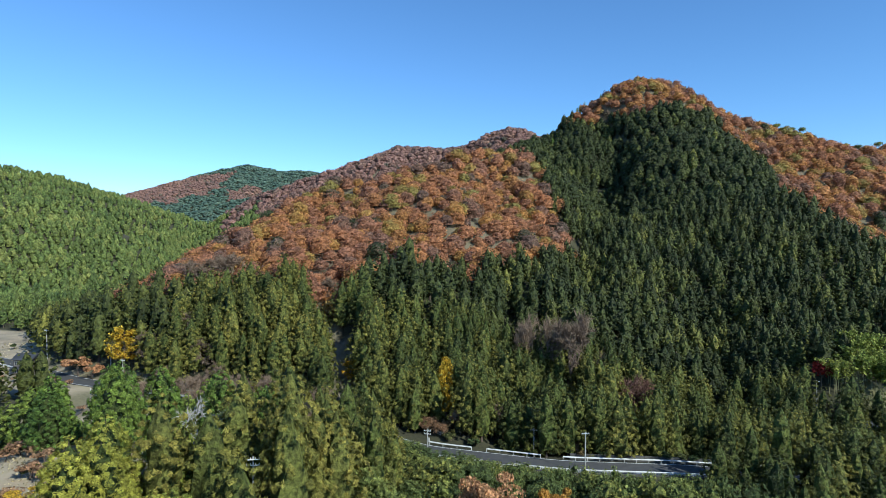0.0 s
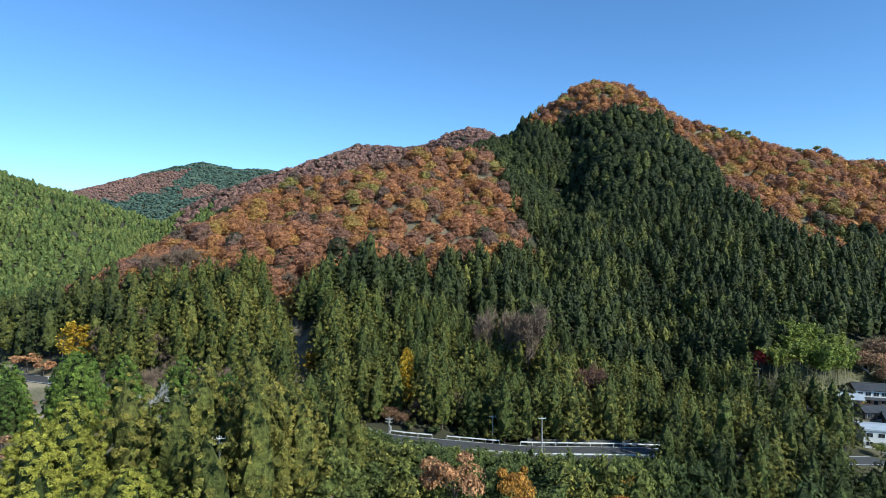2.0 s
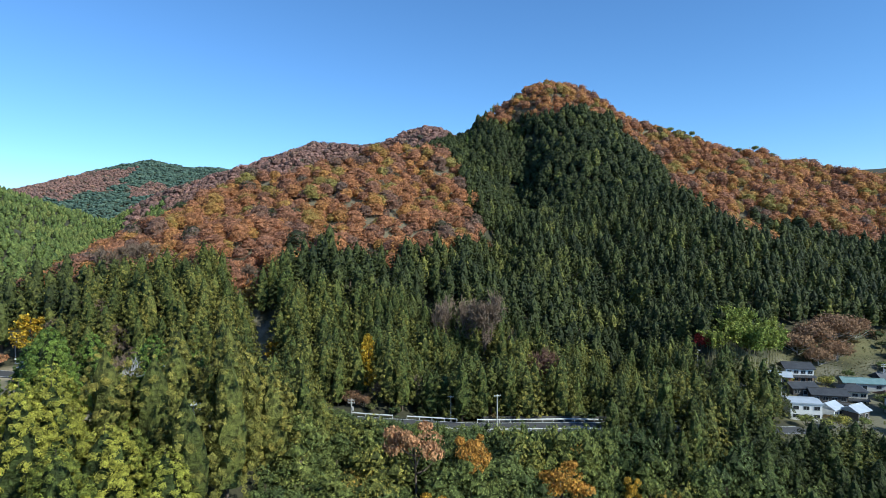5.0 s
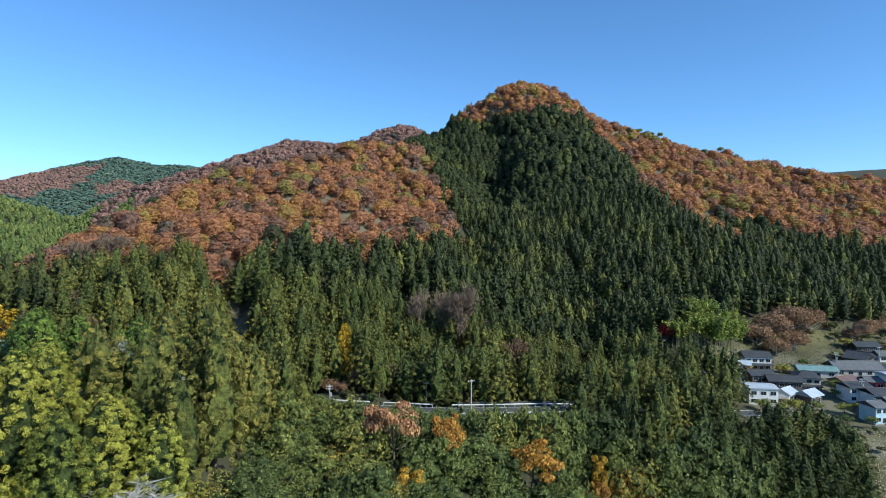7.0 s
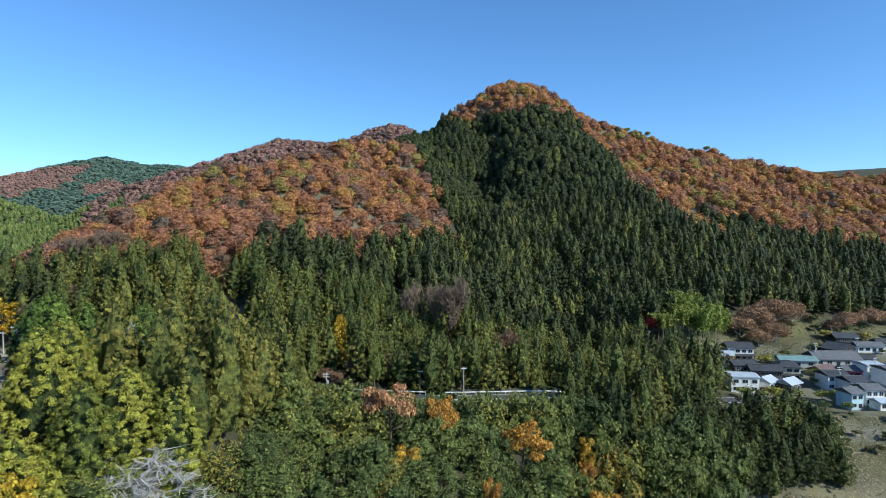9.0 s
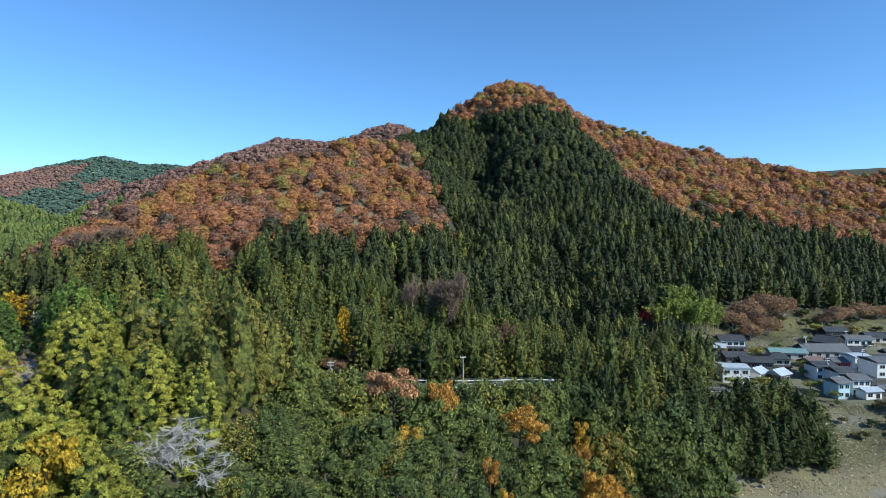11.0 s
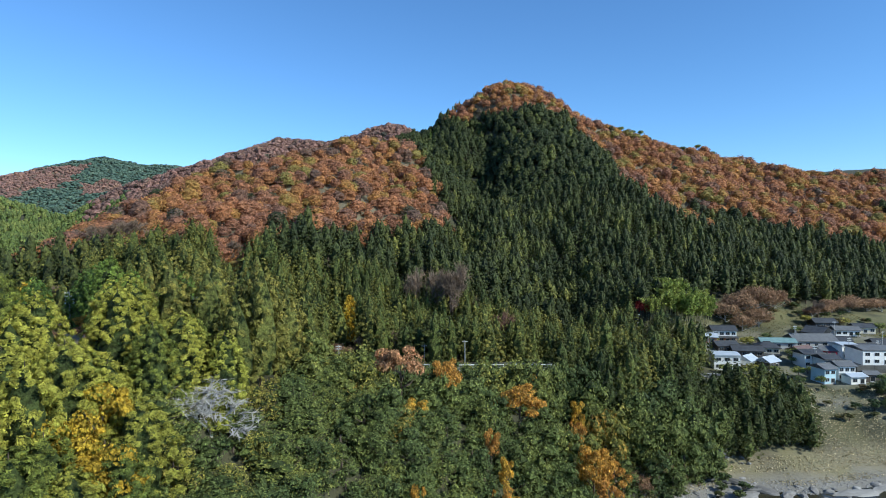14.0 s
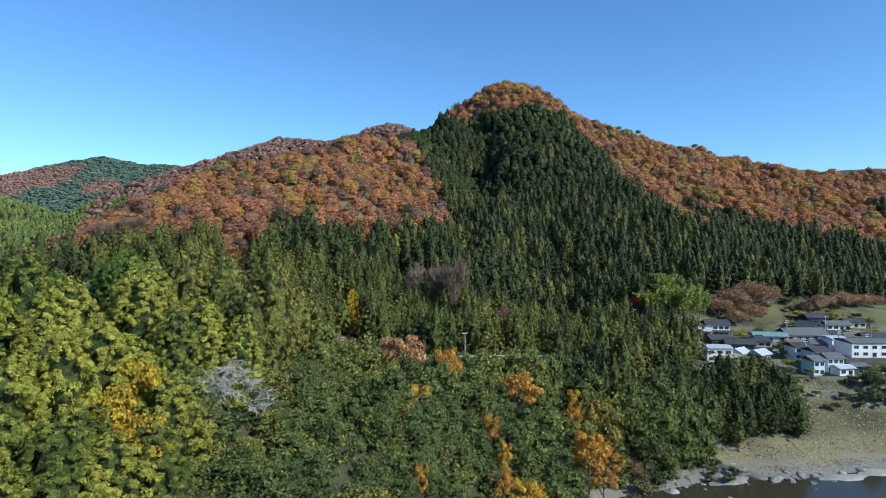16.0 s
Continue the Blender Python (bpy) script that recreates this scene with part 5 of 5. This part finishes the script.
house("tiled_house", 95, 246, 8, 7, 24, 1, mat_tile_grey, mat_dark_wall, "low house with grey tiled roof among tall cedars", base=21)
house("tiled_house", 101, 252, 6, 6, -30, 1, mat_tile_dark, mat_white_wall, "small house with black tiled roof among cedars", base=20.5)
house("tiled_house", 214, 268, 12, 8, -12, 2, mat_tile_dark, mat_white_wall, "white house with dark tiled roof at the village edge", base=15)
house("valley_house", -186, 215, 6, 6, 16, 2, mat_tile_dark, mat_dark_wall, "two-storey dark house with black tiled roof in the side valley", base=33.6, lower=1.5)
house("far_house", -1081, 1490, 26, 12, 20, 1, mat_metal_roof, mat_white_wall, "distant white building in a fold of the hills", base=78)
wall_along("retaining_wall", [(160, 234.5, 16.9), (186, 233, 16.9)], 6, 0.6, "grey stone retaining wall under the white hall", 0.1)
wall_along("retaining_wall", [(131, 213, 12.6), (147, 212.5, 12.6), (166, 214, 12.6)], 5, 0.6, "rough grey stone wall holding the river bank", 0.1)


def car(x, y, turn, paint, label):
    e = tagged(new("car"), label, "car")
    e.matrix_world = pose(x, y, float(ground_at(x, y)) + 0.02, 0, 0, turn)
    part("body", joined(box(-1.7, -0.75, 0.3, 1.7, 0.75, 0.85), gable_roof(2.6, 1.2, 0.85, 0.02, 0.05)), paint, e)
    part("cabin", (np.array([(-1.5, -0.7, 0.85), (1.0, -0.7, 0.85), (1.0, 0.7, 0.85), (-1.5, 0.7, 0.85), (-1.35, -0.6, 1.5), (0.45, -0.6, 1.5), (0.45, 0.6, 1.5), (-1.35, 0.6, 1.5)], float), box(0, 0, 0, 1, 1, 1)[1]), mat_glass, e)
    part("roof", box(-1.38, -0.62, 1.49, 0.5, 0.62, 1.56), paint, e)
    for u in (-1.1, 1.1):
        for w in (-0.72, 0.72):
            part("wheel", tube([(u, w - 0.1, 0.3), (u, w + 0.1, 0.3)], [0.3, 0.3], 10), mat_rubber, e)
    return e


car(163.5, 284, 20, mat_car, "small white car parked by the hillside houses")
car(152, 247, 80, mat_car, "small white car parked between houses")
car(118, 247, 60, mat_car, "white car parked beside the storehouse")

# ---- trees with a place of their own ----
def upright_crown(seed, n, size):
    """A narrow flame-shaped crown, one high."""
    rs = np.random.RandomState(seed)
    u, a = rs.uniform(0.12, 1.0, n), rs.uniform(0, 6.28, n)
    r = 0.25 * np.sin(np.clip((u - 0.08) / 0.92, 0, 1) ** 0.7 * 3.05) ** 0.8 * rs.uniform(0.35, 1.05, n) * (1 + 0.2 * np.sin(3 * a + 9 * u))
    base = np.stack([r * np.cos(a), r * np.sin(a), u], 1)
    return kites(base, np.stack([np.cos(a), np.sin(a), np.full(n, 1.3)], 1), size * rs.uniform(0.6, 1.3, n), 0.3, rs, 0.5)


def layered_crown(seed, n, size):
    """Spreading boughs in tiers, one high and one wide."""
    rs = np.random.RandomState(seed)
    m = 16
    ca, cu = np.arange(m) * 2.4 + rs.uniform(-0.4, 0.4, m), np.linspace(0.32, 0.95, m)
    reach = 0.5 * np.sin(np.clip(cu, 0, 1) * 2.6) ** 0.8 * rs.uniform(0.7, 1.1, m)
    k = rs.randint(0, m, n)
    r = reach[k] * rs.uniform(0.15, 1.0, n)
    a = ca[k] + rs.normal(0, 0.22, n)
    base = np.stack([r * np.cos(a), r * np.sin(a), cu[k] + rs.normal(0, 0.03, n) + 0.05 * r], 1)
    return kites(base, np.stack([np.cos(a), np.sin(a), np.full(n, 0.1)], 1), size * rs.uniform(0.6, 1.3, n), 0, rs, 0.6)


t = tree_thing("ginkgo_tree", "slender ginkgo in bright yellow autumn leaf", limbs(301, 0.16, 0.9), upright_crown(301, 1500, 0.055), mat_bark, mat_ginkgo, "ginkgo tree")
put(t, -33, 212, 14.5, 17.5, 0, True)
t = tree_thing("ginkgo_tree", "spreading ginkgo with layered golden-yellow boughs", limbs(302, 0.4, 0.9, 12), layered_crown(302, 1500, 0.06), mat_bark, mat_ginkgo, "ginkgo tree")
put(t, -149, 220, 13, 16, 40, True)
t2 = put(t, -69, 229, 6, 9, 120)
tagged(t2, "small yellow-leaved tree between dark cedars")
t = tree_thing("red_maple", "small maple in deep red autumn leaf", limbs(303), broad_crown(303, 900, 0.07, airy=0.3), mat_bark, mat_maple, "maple tree")
put(t, 88, 269, 8, 9, 0, True)
put(t, -6.5, 100, 4, 5, 80)
gold = tree_thing("golden_tree", "broadleaf tree in golden-yellow autumn leaf on the knoll", limbs(318), broad_crown(318, 2800, 0.036, lumps=15, airy=0.12, skirt=0.48), mat_bark, mat_gold)
put_top(gold, -40.5, 75.5, 9, 52.0, 0, True)
put_top(gold, -43.0, 72.0, 9, 49.0, 100)
put_top(gold, -37.8, 71.0, 10, 46.6, 200)
orange = [tree_thing("autumn_tree", "broadleaf tree in orange-yellow autumn leaf on the bluff", limbs(310 + i), broad_crown(310 + i, 2600, 0.036, lumps=15, airy=0.12, skirt=0.48), mat_bark, mat_orange, "tree", "autumn trees on the bluff") for i in range(3)]
for i, (x, y, w, top) in enumerate(((0.3, 147, 9, 40.5), (18.8, 154, 13, 32.5), (-6.5, 132.5, 6, 34), (37.0, 151.5, 10, 18), (39.5, 146.5, 7, 11), (36.5, 167, 5, 24), (34.5, 161, 5.5, 20.5), (11.2, 124, 5, 18.5), (16.0, 126.5, 7, 15.5), (19.5, 128, 6, 14), (-4.8, 107.5, 3.4, 26.5), (10.3, 136, 4, 26.5), (13.0, 131, 4, 22.5), (44, 157, 7, 11.5), (24, 170, 5.5, 31))):
    put_top(orange[i % 3], x, y, w, top, i * 77, i < 3)
for i, (x, y, w, h) in enumerate(((-76, 106, 5, 4.5), (-66, 104, 4, 3.5), (-70, 121, 5, 5), (-60, 232, 5, 8))):
    put(orange[i % 3], x, y, w, h, i * 77, False, -0.1 * h)
t = tree_thing("salmon_tree", "wide tree with pinkish-orange autumn crown", limbs(320), broad_crown(320, 2600, 0.036, flat=0.7, lumps=16, airy=0.12, skirt=0.6), mat_bark, mat_salmon)
put_top(t, -10.0, 140.5, 12, 45.0, 0, True)
put(t, -150, 250, 10, 10, 90, dz=-1)
put(t, -166, 218, 10, 9, 40, dz=-1)
put(t, -158, 216, 7, 7, 200, dz=-1)
brown = [tree_thing("cherry_tree", "spreading cherry tree with thin brown autumn leaves", limbs(330 + i, 0.45, 0.6, 10), broad_crown(330 + i, 3600, 0.036, flat=0.85, lumps=20, airy=0.12), mat_pale_bark, mat_brown, "tree", "cherry trees above the village") for i in range(3)]
for i, (x, y, w, h) in enumerate(((140, 300, 17, 14), (149, 304, 20, 18), (160, 308, 21, 20), (170, 311, 18, 16), (145, 293, 14, 11), (155, 297, 16, 13), (205, 318, 16, 10), (217, 322, 18, 12), (229, 326, 16, 10), (196, 312, 13, 8), (188, 308, 11, 7), (240, 330, 15, 10), (-14, 206, 8, 8), (4, 205, 7, 7), (-22, 205, 8, 9), (-28, 204, 7, 6), (-36, 203, 8, 6), (-41, 206, 7, 6), (-32, 200, 6, 5), (52, 162, 8, 8), (60, 168, 8, 8))):
    put(brown[i % 3], x, y, w, h, i * 67, i < 3, -0.24 * h)
# leafless trees
bare = [tree_thing("bare_tree", "tall leafless tree with grey-brown twigs", tube([(0, 0, -0.05), (0, 0, 0.25)], [0.022, 0.019], 7), bare_crown(340 + i, 5, 0.48, 0.017, 3, 0.27, twigs=8, fine=0.0019), mat_twig, mat_twig, "tree", "leafless trees") for i in range(2)]
for i, (x, y, w, h) in enumerate(((3, 250, 21, 30), (-11, 257, 18, 26), (-125, 226, 11, 13), (-134, 230, 12, 14), (-118, 220, 10, 10), (-139, 272, 16, 13), (-146, 268, 14, 12), (-100, 208, 9, 8), (-88, 206, 9, 7), (-112, 204, 9, 8), (84, 250, 10, 12), (-20, 208, 8, 9), (190, 306, 9, 10), (-150, 262, 12, 14), (-92, 268, 10, 13), (-104, 196, 9, 9), (-84, 196, 10, 10), (-76, 188, 8, 8), (-118, 190, 9, 8), (-94, 186, 9, 9), (-128, 214, 8, 8), (-70, 205, 8, 9), (-110, 214, 9, 10), (-60, 172, 8, 9), (-140, 222, 10, 11))):
    put(bare[i % 2], x, y, w, h, i * 71, i < 2)
t = tree_thing("zelkova_tree", "domed leafless tree with dense reddish-brown twigs", tube([(0, 0, -0.05), (0, 0, 0.3)], [0.028, 0.022], 7), bare_crown(350, 5, 0.7, 0.018, 4, 0.22, 0.1), mat_twig, mat_red_twig, "tree")
put(t, 24, 242, 16.5, 17, 0, True)
white = [tree_thing("pale_bare_tree", "leafless tree with whitish bark and twigs", tube([(0, 0, -0.05), (0, 0, 0.3)], [0.02, 0.017], 7), bare_crown(360 + i, 5, 0.50, 0.016, 3, 0.24, 0.25, 2, 0.0026), mat_pale_bark, mat_pale_bark, "tree", "pale leafless trees") for i in range(2)]
put(white[0], -54, 125, 11, 11.5, 0, True)
put_top(white[1], -36.8, 92.0, 13, 48.0, 30, True)
put_top(white[1], -34.0, 91.0, 12, 47.0, 150)
put(white[0], 76, 178, 7, 5, 60)
put(white[0], 80, 177, 7, 5, 160)
# a single bright green cedar on the terrace
t = tree_thing("cedar_tree", "dense bright green conical cedar on the terrace", tube([(0, 0, -0.06), (0, 0, 0.9)], [0.02, 0.003], 6), cedar_parts(370, 3200, 0.23, 0.05, 0.042, 10, 8, 6), mat_bark, mat_terrace)
put(t, -62, 115.5, 16, 16.5, 0, True)


terrace = [tree_thing("cedar_tree", "green cedar beside the abandoned field", tube([(0, 0, -0.06), (0, 0, 0.9)], [0.02, 0.003], 6), cedar_parts(372 + i, 1800, 0.23, 0.10, 0.054, 10, 8, 6), mat_bark, mat_terrace, group="cedars by the field") for i in range(2)]
for i, (x, y, w, h) in enumerate(((-70, 126, 15, 15), (-75, 130, 15, 14), (-66, 131, 14, 14), (-81, 136, 13, 13), (-56, 133, 14, 15), (-62, 139, 13, 13), (-72, 140, 13, 12), (-92, 134, 10, 9), (-98, 146, 11, 10), (-86, 148, 12, 11), (-52, 142, 14, 15), (-58, 150, 14, 15), (-49, 134, 13, 14), (-76, 152, 13, 13), (-66, 154, 13, 14), (-84, 127, 14, 13), (-90, 129, 15, 12), (-99, 132, 15, 12), (-79, 121, 12, 11))):
    put(terrace[i % 2], x, y, w, h, i * 83, i < 2)
lime = [tree_thing("cypress_tree", "dense yellow-green cypress at the field's edge", limbs(376 + i, 0.2, 0.8), broad_crown(376 + i, 1500, 0.05, flat=0.9, lumps=16), mat_bark, mat_lime, group="yellow-green cypresses") for i in range(2)]
for i, (x, y, w, h) in enumerate(((-51, 112, 10, 12), (-46, 107, 9, 10), (-54, 104, 8, 8), (-49, 98, 8, 8))):
    put(lime[i % 2], x, y, w, h, i * 83, i < 2)


def bamboo_clump(seed):
    rs = np.random.RandomState(seed)
    stems, leaves = [], []
    for i in range(16):
        a, r = rs.uniform(0, 6.28), rs.uniform(0, 0.22)
        b = np.array([r * math.cos(a), r * math.sin(a), 0])
        o = np.array([math.cos(a), math.sin(a), 0]) * rs.uniform(0.03, 0.16)
        h = rs.uniform(0.75, 1.0)
        pts = [b, b + o * 0.3 + [0, 0, h * 0.6], b + o + [0, 0, h * 0.9], b + o * 2.2 + [0, 0, h * 0.93]]
        stems.append(tube(pts, [0.004, 0.0035, 0.002, 0.001], 4))
        n = 85
        u = rs.uniform(0.45, 1.0, n) ** 0.8
        p = np.stack([np.interp(u, [0, 0.6, 0.9, 1.0], [q[k] for q in pts]) for k in range(3)], 1) + rs.normal(0, 0.028, (n, 3))
        leaves.append(kites(p, rs.normal(0, 0.6, (n, 3)) + o * 6, 0.06 * rs.uniform(0.6, 1.3, n), -0.5, rs, 0.4))
    return stems, joined(*leaves)


clumps = []
for i in range(3):
    st, lv = bamboo_clump(380 + i)
    e = tagged(new("bamboo"), "clump of arching yellow-green bamboo", "bamboo", "bamboo clumps beside the village")
    for stem in st:
        part("culm", stem, mat_culm, e)
    part("leaves", lv, mat_bamboo, e)
    clumps.append(e)
for i, (x, y, w, h) in enumerate(((105, 266, 18, 17), (98, 268, 16, 15), (112, 272, 18, 18), (118, 278, 17, 18), (92, 266, 14, 13), (108, 280, 17, 18), (124, 288, 15, 15), (101, 276, 16, 16), (130, 302, 14, 14))):
    put(clumps[i % 3], x, y, w, h, i * 61, i < 3, -0.3)

garden = [tree_thing("garden_tree", "dark green clipped garden tree between the houses", limbs(395 + i), broad_crown(395 + i, 520, 0.075, lumps=10), mat_bark, mat_single_broad, "tree", "garden trees in the village") for i in range(3)]
rs = np.random.RandomState(93)
for i, (x, y, s) in enumerate([(144, 250, 6), (133, 266, 6), (137, 271, 5), (118, 264, 4), (141, 245, 4), (156, 262, 4), (176, 276, 5), (158, 276, 5), (150, 281, 6), (180, 300, 6), (171, 292, 5), (199, 300, 6), (211, 292, 6), (206, 282, 4), (118, 230, 6), (126, 231, 5), (134, 229, 5), (140, 233, 4), (133, 214, 5), (156, 214, 5), (164, 216, 6), (172, 217, 6), (180, 218, 6), (166, 224, 4), (186, 222, 6), (128, 285, 5), (133, 280, 5), (190, 250, 5), (107, 230, 6), (112, 228, 5), (120, 222, 6), (130, 221, 5)]):
    put(garden[i % 3], x, y, s * rs.uniform(1.0, 1.4), s * rs.uniform(0.8, 1.2), i * 53, i < 3, -0.15 * s)
shrubs = [tree_thing("shrub", "low rounded shrub with mixed green and russet leaves", limbs(390 + i, 0.4, 0.5, 6), broad_crown(390 + i, 150, 0.13, lumps=6), mat_bark, mat_shrub, "shrub", "shrubs") for i in range(3)]
rs = np.random.RandomState(91)
spots = [(rs.uniform(128, 172), rs.uniform(196, 214), 3.0) for _ in range(34)] + [(rs.uniform(-150, -52), rs.uniform(160, 216), 3.0) for _ in range(62)] + [(rs.uniform(120, 215), rs.uniform(300, 326), 3.2) for _ in range(30)] + \
        [(rs.uniform(-105, -60), rs.uniform(86, 122), 1.8) for _ in range(26)] + [(rs.uniform(-40, 60), rs.uniform(197, 203), 2.6) for _ in range(26)] + [(rs.uniform(112, 200), rs.uniform(236, 300), 1.7) for _ in range(24)] + [(rs.uniform(52, 84), rs.uniform(160, 182), 2.6) for _ in range(26)] + \
        [(rs.uniform(-320, -160), rs.uniform(160, 258), 1.9) for _ in range(12)] + [(x, float(np.interp(x, [-20, 10, 40, 60], [70, 92, 140, 157])) + rs.uniform(2, 7), 3.0) for x in rs.uniform(-15, 60, 24)]
for i, (x, y, s) in enumerate(spots):
    rd, _ = along(np.array(x), np.array(y), ROAD)
    if rd < 5.5:
        y += 6 if y > 195 else -6
    s *= rs.uniform(0.7, 1.6)
    put(shrubs[i % 3], x, y, s * 1.5, s, rs.uniform(0, 360), i < 3, -0.12 * s)
brush = [tree_thing("shrub", "low leafless brown shrub in the side valley", limbs(397 + i, 0.4, 0.5, 6), broad_crown(397 + i, 170, 0.12, lumps=7, airy=0.2), mat_bark, mat_brown, "shrub", "brown shrubs") for i in range(2)]
rs = np.random.RandomState(95)
for i in range(46):
    x, y, s = (rs.uniform(-205, -130), rs.uniform(160, 214), 2.6) if i < 20 else (rs.uniform(-120, -56), rs.uniform(158, 205), 2.6) if i < 32 else (rs.uniform(-84, -58), rs.uniform(98, 122), 2.2)
    if float(along(np.array(x), np.array(y), ROAD)[0]) < 6 or i >= 2 and abs(x + 190) < 8 and abs(y - 219) < 8:
        continue
    s *= rs.uniform(0.7, 1.5)
    put(brush[i % 2], x, y, s * 1.5, s, rs.uniform(0, 360), False, -0.1 * s)
for b in brush:
    b.matrix_basis = pose(-70 - 3 * brush.index(b), 112, float(ground_at(-70 - 3 * brush.index(b), 112)), 0, 0, 0) @ Matrix.Diagonal((4, 4, 2.8, 1))
# conifers that stand clear of the ridge line
pine = tree_thing("ridge_pine", "dark green pine standing on the mountain ridge", tube([(0, 0, -0.1), (0, 0, 0.9)], [0.02, 0.004], 5), broad_crown(405, 160, 0.13, flat=0.5, lumps=9), mat_bark, mat_single_broad, "tree", "pines along the ridge")
spire = tree_thing("ridge_cedar", "slender dark cedar on the mountain's shoulder", tube([(0, 0, -0.1), (0, 0, 0.9)], [0.02, 0.004], 5), cedar_crown(406, 150, 0.17, 0.15, 0.08, 4), mat_bark, mat_terrace, "tree", "cedars along the ridge")
rs = np.random.RandomState(97)
for i, (x, y) in enumerate(((128, 699), (132, 696), (118, 702), (196, 664), (201, 661), (207, 656), (214, 652), (222, 650), (228, 648), (241, 643), (246, 641), (254, 638), (268, 633), (274, 631), (282, 629), (300, 622), (330, 621), (352, 621))):
    put(pine, x, y, rs.uniform(6, 9), rs.uniform(10, 15), i * 77, i < 1, -0.5)
for i, (x, y) in enumerate(((14, 692), (11, 690), (19, 695), (5, 684), (-9, 668), (-14, 663), (36, 702))):
    put(spire, x, y, rs.uniform(9, 12), rs.uniform(11, 14), i * 77, i < 1, -0.5)
